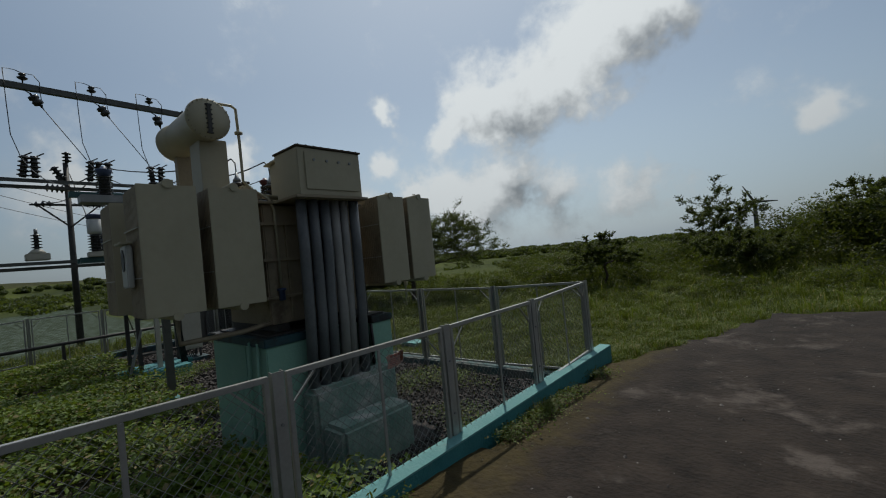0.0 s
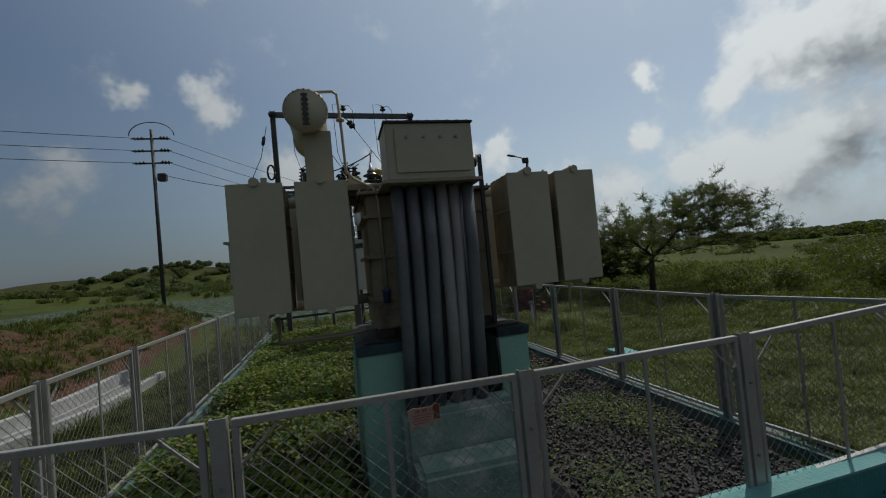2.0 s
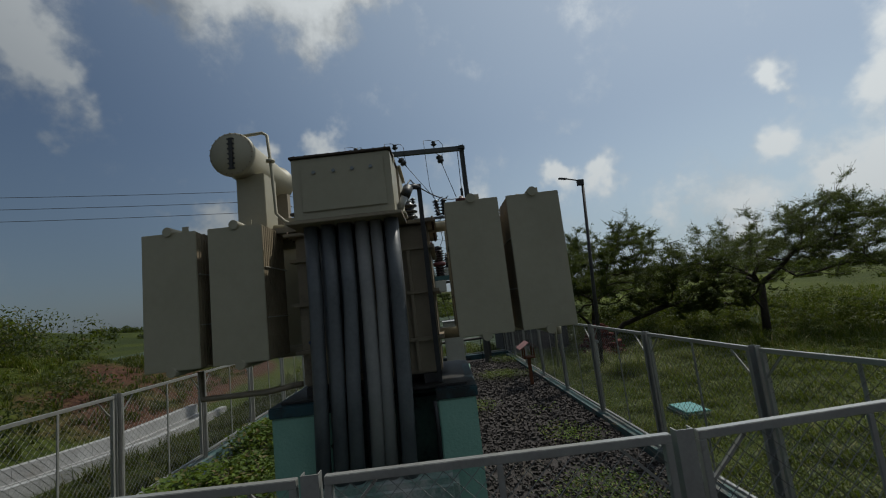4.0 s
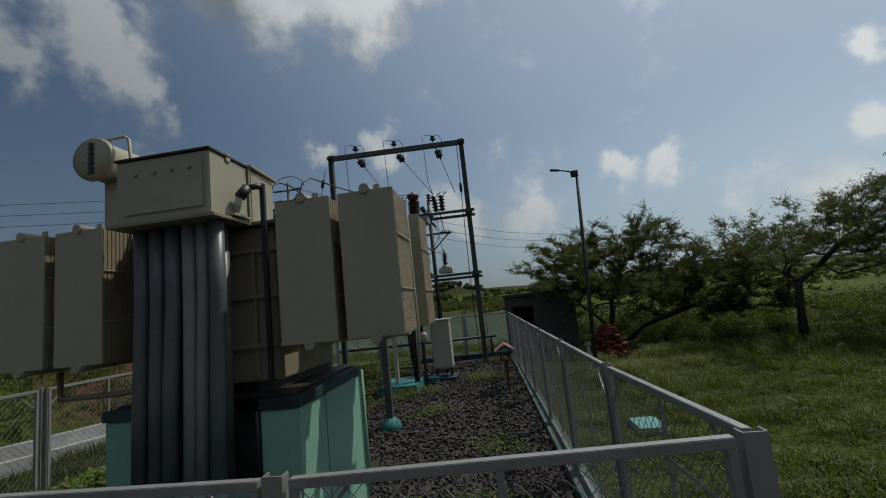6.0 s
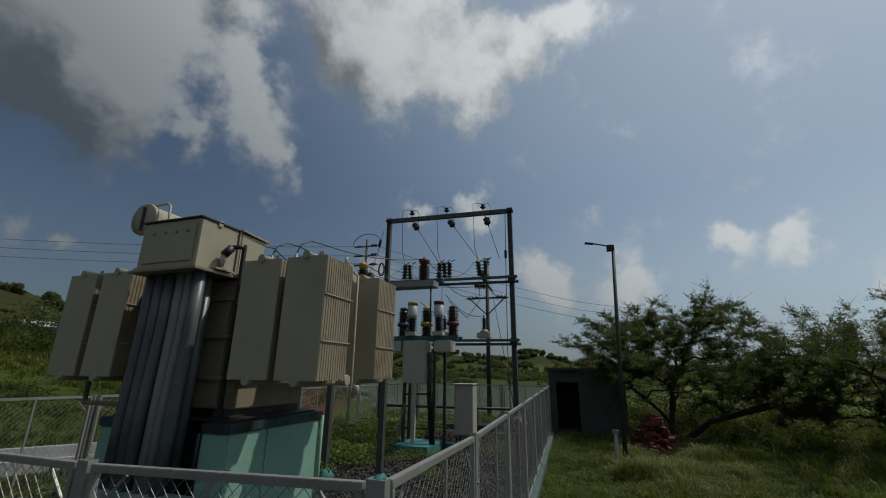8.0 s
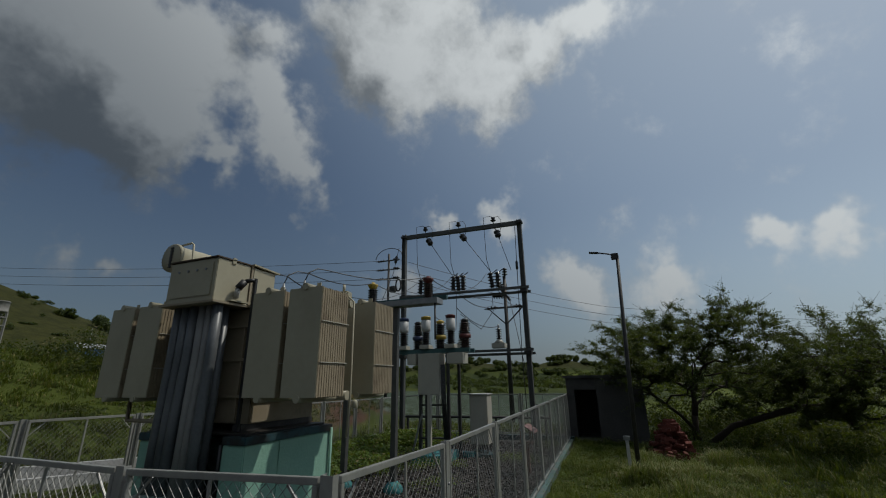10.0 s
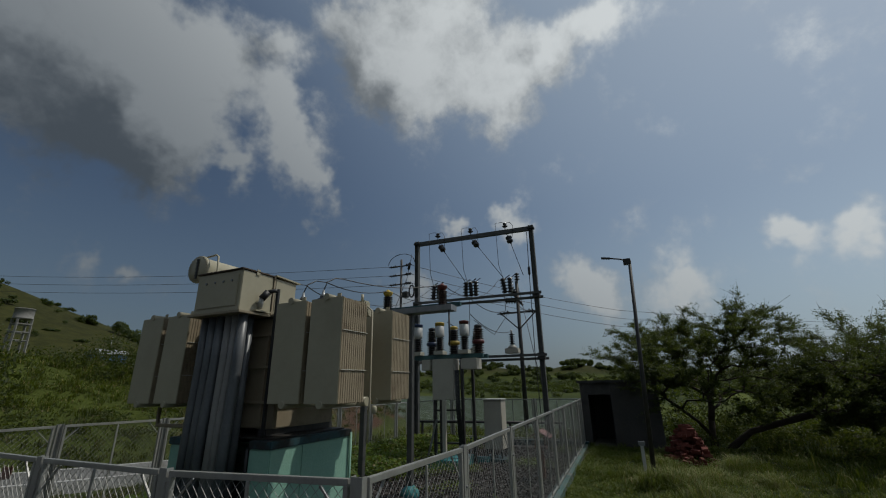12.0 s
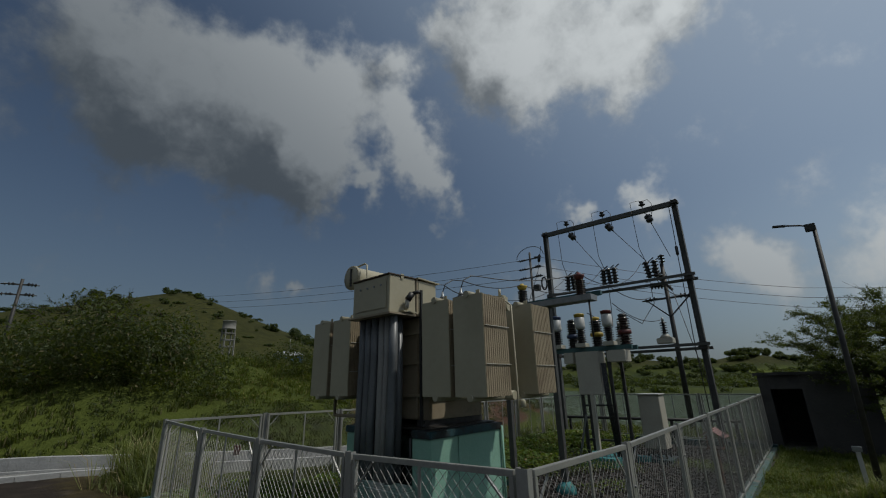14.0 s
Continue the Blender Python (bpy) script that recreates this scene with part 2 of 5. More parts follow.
LEAF_TREE = leaf_material("acacia_leaves", (.019, .031, .010), (.045, .064, .018))
LEAF_WEED = leaf_material("broad_weed_leaves", (.026, .058, .008), (.12, .175, .018), (.16, .13, .05))
BLADE = leaf_material("grass_blades", (.02, .036, .005), (.115, .145, .015), (.22, .19, .07))
BLADE_DULL = leaf_material("dull_grass_blades", (.012, .02, .0035), (.042, .053, .008), (.12, .1, .05))
BLADE_PALE = leaf_material("pale_grass_blades", (.08, .105, .03), (.19, .2, .075), (.26, .21, .11))
DARKHOLE = material("dark_interior", (.02, .02, .02), (.03, .03, .03), .95)


def ground_material():
    """Grass, crop rows and red earth by place."""
    m = bpy.data.materials.new("field_ground")
    m.use_nodes = True
    n = Nodes(m.node_tree)
    pos = n.add("ShaderNodeNewGeometry").outputs["Position"]
    x, y, z = n.add("ShaderNodeSeparateXYZ", {0: pos}).outputs
    wide = n.noise(pos, .035, 6.0).outputs[0]
    mid = n.noise(pos, .5, 6.0).outputs[0]
    fine = n.noise(pos, 7.0, 4.0).outputs[0]
    grass = n.mix(n.ramp(mid, .3, .7), (.016, .026, .005, 1), (.046, .06, .009, 1))
    grass = n.mix(n.ramp(fine, .35, .7), grass, (.06, .072, .014, 1))
    grass = n.mix(n.ramp(wide, .44, .58), grass, (.026, .036, .011, 1))
    grass = n.mix(n.ramp(n.noise(pos, .012, 5.0).outputs[0], .5, .62), grass, (.075, .092, .016, 1))
    dry = n.mix(n.ramp(mid, .3, .7), (.022, .024, .008, 1), (.043, .042, .013, 1))
    grass = n.mix(n.maths("MULTIPLY", n.ramp(z, 5.0, 11.0), .85), grass, dry)
    soil = n.mix(n.ramp(fine, .3, .7), (.045, .024, .016, 1), (.085, .044, .029, 1))
    # bare red earth on the cut bank along the drain
    bank = n.maths("MULTIPLY", n.ramp(y, -3.0, -4.6), n.ramp(y, -11.0, -6.5))
    bank = n.maths("MULTIPLY", bank, n.maths("MULTIPLY", n.ramp(x, -34.0, -24.0), n.ramp(x, -6.0, -13.0)))
    bare = n.ramp(n.maths("ADD", n.maths("MULTIPLY", mid, .9), n.maths("MULTIPLY", bank, .42)), .70, .9)
    colour = n.mix(n.maths("MULTIPLY", bare, n.ramp(bank, 0.05, 0.5)), grass, soil)
    # grey-green crop field behind the yard
    crop = n.maths("MULTIPLY", n.maths("MULTIPLY", n.ramp(x, -22.0, -23.0), n.ramp(x, -75.0, -73.0)), n.maths("MULTIPLY", n.ramp(y, 7.5, 7.0), n.ramp(y, -32.0, -31.0)))
    heads = n.add("ShaderNodeTexVoronoi", {"Vector": pos, "Scale": 2.2}).outputs["Distance"]
    cabbage = n.mix(n.ramp(heads, .15, .6), (.10, .13, .108, 1), (.03, .042, .022, 1))
    colour = n.mix(crop, colour, cabbage)
    relief = n.add("ShaderNodeBump", {"Strength": .8, "Distance": .08, "Height": fine})
    shade = n.add("ShaderNodeBsdfPrincipled", {"Base Color": colour, "Roughness": .95, "Specular IOR Level": .1, "Normal": relief.outputs[0]})
    n.add("ShaderNodeOutputMaterial", {0: shade.outputs[0]})
    return m


GROUND = ground_material()

# ---- mesh helpers ----
PLACE = {}


def thing(name, base, label, category, group="", kind="", turn=0.0):
    """An empty at a thing's base, which its parts hang on; parts are given in world places."""
    ob = tagged(new(name), label, category, group, kind)
    ob.matrix_basis = pose(*base, 0, 0, turn)
    PLACE[ob] = ob.matrix_basis.copy()
    return ob


def finish(name, bm, mat):
    mesh = bpy.data.meshes.new(name)
    bm.normal_update()
    bm.to_mesh(mesh)
    bm.free()
    mesh.materials.append(mat)
    return mesh


def part(name, bm, mat, parent, label=""):
    bm.transform(PLACE[parent].inverted())
    ob = tagged(new(name, finish(name, bm, mat)), label)
    ob.parent = parent
    PLACE[ob] = PLACE[parent]
    return ob


def solid(name, bm, mat, label, category, group="", kind=""):
    """A thing of one mesh."""
    ob = tagged(new(name, finish(name, bm, mat)), label, category, group, kind)
    PLACE[ob] = Matrix.Identity(4)
    return ob


def box(x0, x1, y0, y1, z0, z1, bevel=0.0, bm=None, at=None):
    out = bm or bmesh.new()
    m = Matrix.LocRotScale(((x0 + x1) / 2, (y0 + y1) / 2, (z0 + z1) / 2), None, (abs(x1 - x0), abs(y1 - y0), abs(z1 - z0)))
    made = bmesh.ops.create_cube(out, size=1.0, matrix=(at @ m) if at else m)["verts"]
    if bevel:
        edges = list({e for v in made for e in v.link_edges})
        bmesh.ops.bevel(out, geom=edges, offset=bevel, segments=2, affect="EDGES")
    return out


def rod(p0, p1, r, bm=None, seg=10, r1=None):
    """A round bar from p0 to p1, with closed ends."""
    out = bm or bmesh.new()
    a, b = Vector(p0), Vector(p1)
    turn = (b - a).to_track_quat("Z", "Y").to_matrix().to_4x4()
    made = bmesh.ops.create_cone(out, cap_ends=True, segments=seg, radius1=r, radius2=r if r1 is None else r1, depth=(b - a).length,
                                 matrix=Matrix.Translation((a + b) / 2) @ turn)["verts"]
    for f in {f for v in made for f in v.link_faces}:
        f.smooth = len(f.verts) == 4
    return out


def bar(p0, p1, w, h, bm=None, up=(0, 0, 1)):
    """A square bar from p0 to p1: w across, h along up."""
    out = bm or bmesh.new()
    a, b = Vector(p0), Vector(p1)
    d = (b - a).normalized()
    side = d.cross(Vector(up))
    side = side.normalized() if side.length > 1e-4 else Vector((1, 0, 0))
    top = side.cross(d).normalized()
    vs = [out.verts.new(p + side * sx * w / 2 + top * sz * h / 2) for p in (a, b) for sx, sz in ((-1, -1), (1, -1), (1, 1), (-1, 1))]
    for i in range(4):
        out.faces.new((vs[i], vs[(i + 1) % 4], vs[4 + (i + 1) % 4], vs[4 + i]))
    out.faces.new(vs[3::-1])
    out.faces.new(vs[4:])
    return out


def tube(points, r, bm=None, seg=7):
    """A round bent tube along points."""
    out = bm or bmesh.new()
    pts = [Vector(p) for p in points]
    rings, up = [], Vector((0.13, 0.21, 1)).normalized()
    for i, p in enumerate(pts):
        d = (pts[min(i + 1, len(pts) - 1)] - pts[max(i - 1, 0)]).normalized()
        s = d.cross(up)
        s = s.normalized() if s.length > 1e-3 else d.cross(Vector((1, 0, 0))).normalized()
        u = s.cross(d)
        rad = r[i] if isinstance(r, (list, tuple)) else r
        rings.append([out.verts.new(p + (s * math.cos(a) + u * math.sin(a)) * rad) for a in (2 * math.pi * k / seg for k in range(seg))])
    for a, b in zip(rings, rings[1:]):
        for k in range(seg):
            out.faces.new((a[k], a[(k + 1) % seg], b[(k + 1) % seg], b[k])).smooth = True
    out.faces.new(rings[0][::-1])
    out.faces.new(rings[-1])
    return out


def arc(p0, p1, sag, n=10):
    """A hanging (or, with a negative sag, rising) cable."""
    a, b = Vector(p0), Vector(p1)
    return [a.lerp(b, i / n) - Vector((0, 0, sag * 4 * (i / n) * (1 - i / n))) for i in range(n + 1)]


def lathe(profile, base, axis=(0, 0, 1), bm=None, seg=12):
    """A turned body: (height, radius) pairs along an axis from base."""
    out = bm or bmesh.new()
    m = Matrix.Translation(base) @ Vector(axis).to_track_quat("Z", "Y").to_matrix().to_4x4()
    rings = [[out.verts.new(m @ Vector((r * math.cos(2 * math.pi * k / seg), r * math.sin(2 * math.pi * k / seg), h))) for k in range(seg)] for h, r in profile]
    for a, b in zip(rings, rings[1:]):
        for k in range(seg):
            out.faces.new((a[k], a[(k + 1) % seg], b[(k + 1) % seg], b[k])).smooth = True
    out.faces.new(rings[0][::-1])
    out.faces.new(rings[-1])
    return out


def sheds(length, core, rim, count):
    """The profile of an insulator with count sheds."""
    prof, step = [(0, core)], length / count
    for i in range(count):
        z = i * step
        prof += [(z + step * .25, core), (z + step * .42, rim), (z + step * .58, rim * .96), (z + step * .85, core)]
    return prof + [(length, core)]


def raw_mesh(name, verts, faces, mat):
    mesh = bpy.data.meshes.new(name)
    mesh.from_pydata(verts, [], faces)
    mesh.materials.append(mat)
    return mesh


# ---- ground ----
def smooth(a, b, v):
    t = min(1.0, max(0.0, (v - a) / (b - a)))
    return t * t * (3 - 2 * t)


def drain_y(x):
    return -3.25 - 0.03 * max(0.0, min(x, 2.0) + 12.0) ** 2 - .8 * max(0.0, x - 2.0)


def drain_rise(x):
    """The drain climbs to the east."""
    return .05 * min(8.5, max(0.0, x + 10.5))


def road_z(y):
    """The yard falls gently to the north."""
    return .27 + .12 * smooth(6.8, 1.4, y)


def road_gap(x, y):
    """How far a place lies inside the road (metres, rough); below 0 is off it."""
    wob = 0.35 * noise.noise((x * .7, y * .7, 3.1)) + 0.12 * noise.noise((x * 2.7, y * 2.7, 1.7))
    west = x + 2.75 if y < 6.9 else x + 2.45 - (y - 6.9) * .35
    north = (x * .55 + 12.2 - y) * .8
    south = y - drain_y(x) - 1.0
    return min(west, north, south) + wob


def hills(x, y):
    z = 0.0
    for cx, cy, h, s, k in ((-46, -158, 34, 60, 1.35), (-335, -30, 13, 26, 2.0), (-290, -95, 14.5, 58, 2.0), (-420, 40, 9, 90, 2.0), (40, -170, 10, 60, 1.6),
                            (-700, -370, 24, 130, 3.0), (-900, -60, 24, 200, 2.0), (-900, 420, 26, 260, 2.0)):
        z += h * math.exp(-(math.hypot(x - cx, y - cy) / s) ** k)
    return z


def ground_z(x, y):
    road = smooth(-2.6, .1, road_gap(x, y))
    z = -0.13 + (0.03 + road_z(y)) * road
    if -18.2 < x < -2.75 and -0.75 < y < 6.75:
        return -0.13
    d = drain_y(x) - 1.1 - y
    z += drain_rise(x) * smooth(-3.0, -.5, d) * (1 - road) * smooth(60, 30, d) * smooth(30, 12, x)
    if d > 0:
        fade = smooth(-24, -13, x) * smooth(40, 15, x)
        crest = 3.6 * (1 - math.exp(-d / 5.5)) * (.85 + .4 * noise.noise((x * .06, y * .06, 7)))
        crest += 1.1 * math.exp(-((x + 11.5) / 7.5) ** 2 - ((y + 14.5) / 6.5) ** 2)
        z += crest * fade * smooth(75, 28, d) + .35 * smooth(0, 3, d) * noise.noise((x * .5, y * .5, 2)) * fade
    z += 1.7 * math.exp(-((x + 23) / 6) ** 2 - ((y + 7.5) / 3.2) ** 2)
    far = math.hypot(x + 6, y - 3)
    z -= 24 * smooth(90, 1100, y + .35 * x) + .7 * smooth(-12, -30, x) * smooth(40, 90, far) * smooth(20, -10, y)
    z += (.6 * smooth(14, 30, y + .35 * x) - 4.5 * smooth(34, 130, y + .3 * x)) * smooth(-30, 0, x)
    z += hills(x, y) * smooth(30, 110, far) + smooth(14, 60, far) * .5 * noise.noise((x * .045, y * .045, 5)) + .05 * noise.noise((x * .8, y * .8, 4))
    return z


def axis_steps(lo, hi, fine, grow, reach):
    mid = list(np.arange(lo, hi + 1e-6, fine))
    up, down, step = [mid[-1]], [mid[0]], fine
    while up[-1] < reach:
        step *= grow
        up.append(up[-1] + step)
        down.append(down[-1] - step)
    return down[:0:-1] + mid + up[1:]


def build_ground():
    xs, ys = axis_steps(-20, 6, .4, 1.07, 1800), axis_steps(-14, 16, .4, 1.07, 1800)
    verts = [(x, y, ground_z(x, y)) for y in ys for x in xs]
    w = len(xs)
    faces = [(j * w + i, j * w + i + 1, (j + 1) * w + i + 1, (j + 1) * w + i) for j in range(len(ys) - 1) for i in range(w - 1)]
    mesh = raw_mesh("ground", verts, faces, GROUND)
    mesh.polygons.foreach_set("use_smooth", [True] * len(faces))
    tagged(new("ground", mesh), "green meadow ground with red earth bank and low hills", "ground", kind="structure")


build_ground()


def build_road():
    step, verts, faces, index = .22, [], [], {}

    def vert(i, j):
        if (i, j) not in index:
            x, y = -5 + i * step, -9 + j * step
            index[i, j] = len(verts)
            verts.append((x, y, road_z(y) + .022 * noise.noise((x * .5, y * .5, 9)) + .012 * noise.noise((x * 2.3, y * 2.3, 9)) - .05 * smooth(.25, 0, road_gap(x, y))))
        return index[i, j]

    for i in range(135):
        for j in range(130):
            if road_gap(-5 + (i + .5) * step, -9 + (j + .5) * step) > 0:
                faces.append((vert(i, j), vert(i + 1, j), vert(i + 1, j + 1), vert(i, j + 1)))
    mesh = raw_mesh("road", verts, faces, ROAD)
    mesh.polygons.foreach_set("use_smooth", [True] * len(faces))
    tagged(new("road", mesh), "worn dark asphalt yard with pale dusty patches", "road", kind="structure")


build_road()


def build_litter():
    """Loose grit and pale stones on the asphalt."""
    rng = np.random.default_rng(8)
    verts, faces = [], []
    while len(faces) < 5200:
        x, y = rng.uniform(-2.6, 4.5), rng.uniform(-1, 13)
        if road_gap(x, y) < .05:
            continue
        s = rng.choice((.006, .009, .014, .022), p=(.5, .3, .15, .05)) * rng.uniform(.7, 1.3)
        z = .002 + road_z(y) + .022 * noise.noise((x * .5, y * .5, 9)) + .012 * noise.noise((x * 2.3, y * 2.3, 9))
        a = rng.uniform(0, 6.28)
        base = len(verts)
        for k in range(4):
            verts.append((x + s * math.cos(a + k * 1.57) * rng.uniform(.7, 1.2), y + s * math.sin(a + k * 1.57) * rng.uniform(.7, 1.2), z))
        verts.append((x, y, z + s * .8))
        faces += [(base + k, base + (k + 1) % 4, base + 4) for k in range(4)]
    tagged(new("road_grit", raw_mesh("road_grit", verts, faces, GRIT)), "loose grit and small stones on the asphalt", "grit", kind="stuff")


def build_gravel():
    rng = np.random.default_rng(4)
    xs, ys = np.arange(-17.6, -2.9, .3), np.arange(-.5, 6.6, .3)
    verts = [(x, y, -.06 + .035 * noise.noise((x * .9, y * .9, 2))) for y in ys for x in xs]
    w = len(xs)
    faces = [(j * w + i, j * w + i + 1, (j + 1) * w + i + 1, (j + 1) * w + i) for j in range(len(ys) - 1) for i in range(w - 1)]
    tagged(new("gravel_bed", raw_mesh("gravel_bed", verts, faces, GRAVELBED)), "dark crushed stone bed inside the fenced yard", "gravel", kind="structure")
    cube = np.array([(-1, -1, -1), (1, -1, -1), (1, 1, -1), (-1, 1, -1), (-1, -1, 1), (1, -1, 1), (1, 1, 1), (-1, 1, 1)], float)
    sides = [(0, 3, 2, 1), (4, 5, 6, 7), (0, 1, 5, 4), (1, 2, 6, 5), (2, 3, 7, 6), (3, 0, 4, 7)]
    verts, faces = [], []
    for k in range(20000):
        x = -3.0 - 13.8 * rng.random() ** 1.6
        y = 6.35 - 4.6 * rng.random() ** 1.2
        if -6.5 < x < -4.0 and 2.1 < y < 4.1:
            continue
        s = rng.uniform(.010, .026) * (1 + .5 * (x < -8))
        c = cube * rng.uniform(.55, 1.1, (8, 3)) * s * rng.uniform(.7, 1.2, 3)
        a, b = rng.uniform(0, 6.28), rng.uniform(-.6, .6)
        rot = np.array([[math.cos(a), -math.sin(a), 0], [math.sin(a), math.cos(a), 0], [0, 0, 1]]) @ np.array([[1, 0, 0], [0, math.cos(b), -math.sin(b)], [0, math.sin(b), math.cos(b)]])
        c = c @ rot.T + (x, y, -.045 + .035 * noise.noise((x * .9, y * .9, 2)) + rng.uniform(-.005, .02))
        faces += [tuple(i + len(verts) for i in f) for f in sides]
        verts += c.tolist()
    tagged(new("gravel_stones", raw_mesh("gravel_stones", verts, faces, GRAVELSTONE)), "loose dark grey crushed basalt stones", "gravel", kind="stuff")


build_gravel()
build_litter()

# ---- fence: posts, framed chain-link panels, plinths ----
def front_x(y):
    return -2.83 - .004 * y


def north_y(x):
    return 6.68 + .035 * (x + 2.9)


FRONT = [(front_x(y), y) for y in (-.42, 1.33, 3.11, 4.88, 6.66)]
NORTH = [(x, north_y(x)) for x in (front_x(6.66), -4.68, -6.62, -8.6, -10.55, -12.5, -14.45, -16.3, -17.75)]
SOUTH = [(front_x(-.42), -.42), (-4.6, -.5), (-6.4, -.58), (-8.38, -.62), (-10.3, -.66), (-12.2, -.7), (-14.1, -.76), (-16, -.82), (-17.75, -.88)]
BACK = [(-17.75, -.88), (-17.75, .9), (-17.75, 2.65), (-17.75, 4.4), (-17.75, north_y(-17.75))]


def fence_top(x, y):
    """The fence climbs with the yard to the south-east and sinks a little to the west."""
    return 1.6 + .07 * smooth(2.2, -.4, y) * smooth(-8.5, -3, x) + .05 * smooth(5.2, 6.6, y) * smooth(-4.5, -2.9, x) - .09 * smooth(-7.5, -17, x) * smooth(1, -.5, y)


def chain_link(width, height, cell=.062, wire=.0022):
    """Diagonal wires of a chain-link panel in the plane y = 0, from (0, 0, 0) up."""
    verts, faces = [], []

    def strand(a, b, off):
        d = np.array((b[0] - a[0], 0, b[1] - a[1]))
        ln = np.linalg.norm(d)
        if ln < .02:
            return
        d /= ln
        u = np.cross(d, (0, 1, 0))
        base = len(verts)
        for p in (a, b):
            for k in range(3):
                ang = 2 * math.pi * k / 3
                q = np.array((p[0], off, p[1])) + u * math.cos(ang) * wire + np.array((0, 1, 0)) * math.sin(ang) * wire
                verts.append(tuple(q))
        for k in range(3):
            faces.append((base + k, base + (k + 1) % 3, base + 3 + (k + 1) % 3, base + 3 + k))

    step = cell * math.sqrt(2)
    for c in np.arange(-height, width, step):
        x0, z0 = (c, 0.0) if c > 0 else (0.0, -c)
        x1, z1 = (c + height, height) if c + height < width else (width, width - c)
        strand((x0, z0), (x1, z1), .0025)
        strand((width - x0, z0), (width - x1, z1), -.0025)
    return verts, faces


def fence_run(points, side, plinth_top, label, first=True, last=True):
    """A run of posts and framed panels; side is the normal towards the outside."""
    bottom = plinth_top + .03
    fence = thing("chain_link_fence", (*points[0], plinth_top), label, "fence")
    for i, (x, y) in enumerate(points):
        high = fence_top(x, y)
        if (i == 0 and not first) or (i == len(points) - 1 and not last):
            continue
        a, b = Vector(points[max(i - 1, 0)]), Vector(points[min(i + 1, len(points) - 1)])
        along = (b - a).normalized()
        out = Vector(side)
        c = Vector((x, y))
        bm = bmesh.new()
        ctr = c + out * .02
        bar((*ctr, plinth_top - .1), (*ctr, high + .015), .006, .085, bm, up=(*along, 0))
        for s in (-1, 1):
            e = c + along * s * .04 - out * .005
            bar((*e, plinth_top - .1), (*e, high + .015), .05, .006, bm, up=(*along, 0))
        post = part("post", bm, FENCE, fence, "grey painted steel channel post")
        for zz in (plinth_top + .3, high - .35):
            q = ctr + out * .003
            part("bolt", rod((*q, zz), (*(q + out * .014), zz), .012, seg=6), STEEL, post)
    for (xa, ya), (xb, yb) in zip(points, points[1:]):
        a, b = Vector((xa, ya)), Vector((xb, yb))
        along = (b - a).normalized()
        p, q = a + along * .065, b - along * .065
        width = (q - p).length
        ang = math.degrees(math.atan2(along.y, along.x))
        m = pose(p.x, p.y, bottom, 0, 0, ang)
        h, rise = fence_top(xa, ya) - bottom, fence_top(xb, yb) - fence_top(xa, ya)
        slope = Matrix(((1, 0, 0, 0), (0, 1, 0, 0), (rise / width, 0, 1, 0), (0, 0, 0, 1)))
        if rise < 0:
            h, slope[2][3] = h + rise, -rise
        m = m @ slope
        v, f = chain_link(width - .07, h - .08)
        net = raw_mesh("panel", [(vx + .035, vy, vz + .038) for vx, vy, vz in v], f, WIRE)
        net.transform(PLACE[fence].inverted() @ m)
        panel = tagged(new("panel", net), "galvanised diamond wire mesh", kind="stuff")
        panel.parent = fence
        PLACE[panel] = PLACE[fence]

        def rail(name, x0, x1, z0, z1, d0=-.02, d1=.02):
            bm = box(x0, x1, d0, d1, z0, z1, .003)
            bm.transform(m)
            part(name, bm, FENCE, panel)

        rail("top_rail", 0, width, h - .04, h)
        rail("bottom_rail", 0, width, 0, .035)
        rail("stile", 0, .035, .036, h - .041)
        rail("stile", width - .035, width, .036, h - .041)
        rail("middle_bar", width / 2 - .015, width / 2 + .015, .036, h - .041, -.026, -.012)
        for s, x0 in ((1, .036), (-1, width - .036)):
            bm = bar((x0, .012, h - .05 - .2), (x0 + s * .2, .012, h - .05), .014, .014)
            bm.transform(m)
            part("corner_brace", bm, FENCE, panel)


fence_run(FRONT, (1, 0), .42, "silver chain-link fence along the road")
fence_run(NORTH, (0, 1), .06, "silver chain-link fence along the meadow", first=False)
fence_run(SOUTH, (0, -1), .16, "silver chain-link fence along the drain", first=False)
fence_run(BACK, (-1, 0), .12, "grey chain-link fence behind the yard", first=False, last=False)


def plinth(name, pts, width, z0, z1, body, coping, label):
    ob = thing(name, (*pts[0], z0), label, "plinth", kind="structure")
    bm, cap = bmesh.new(), bmesh.new()
    for a, b in zip(pts, pts[1:]):
        bar((*a, (z0 + z1) / 2 - .01), (*b, (z0 + z1) / 2 - .01), width, z1 - z0 - .02, bm)
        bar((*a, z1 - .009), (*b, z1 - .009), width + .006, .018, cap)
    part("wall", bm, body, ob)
    part("coping", cap, coping, ob, "teal top, given a paler sunlit tone along the road")
    return ob


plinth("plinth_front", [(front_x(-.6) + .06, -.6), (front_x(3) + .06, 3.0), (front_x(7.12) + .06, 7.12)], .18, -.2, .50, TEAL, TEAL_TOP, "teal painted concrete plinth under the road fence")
plinth("plinth_north", [(-3.14, north_y(-3.14)), (-17.6, north_y(-17.6))], .22, -.25, .05, TEAL_DULL, TEAL_DULL, "low weathered teal concrete plinth beside gravel")
plinth("plinth_south", [(-2.92, -.43), (-6.4, -.58), (-17.6, -.87)], .2, -.25, .13, TEAL_DULL, TEAL_DULL, "low weathered teal concrete plinth beside weeds")
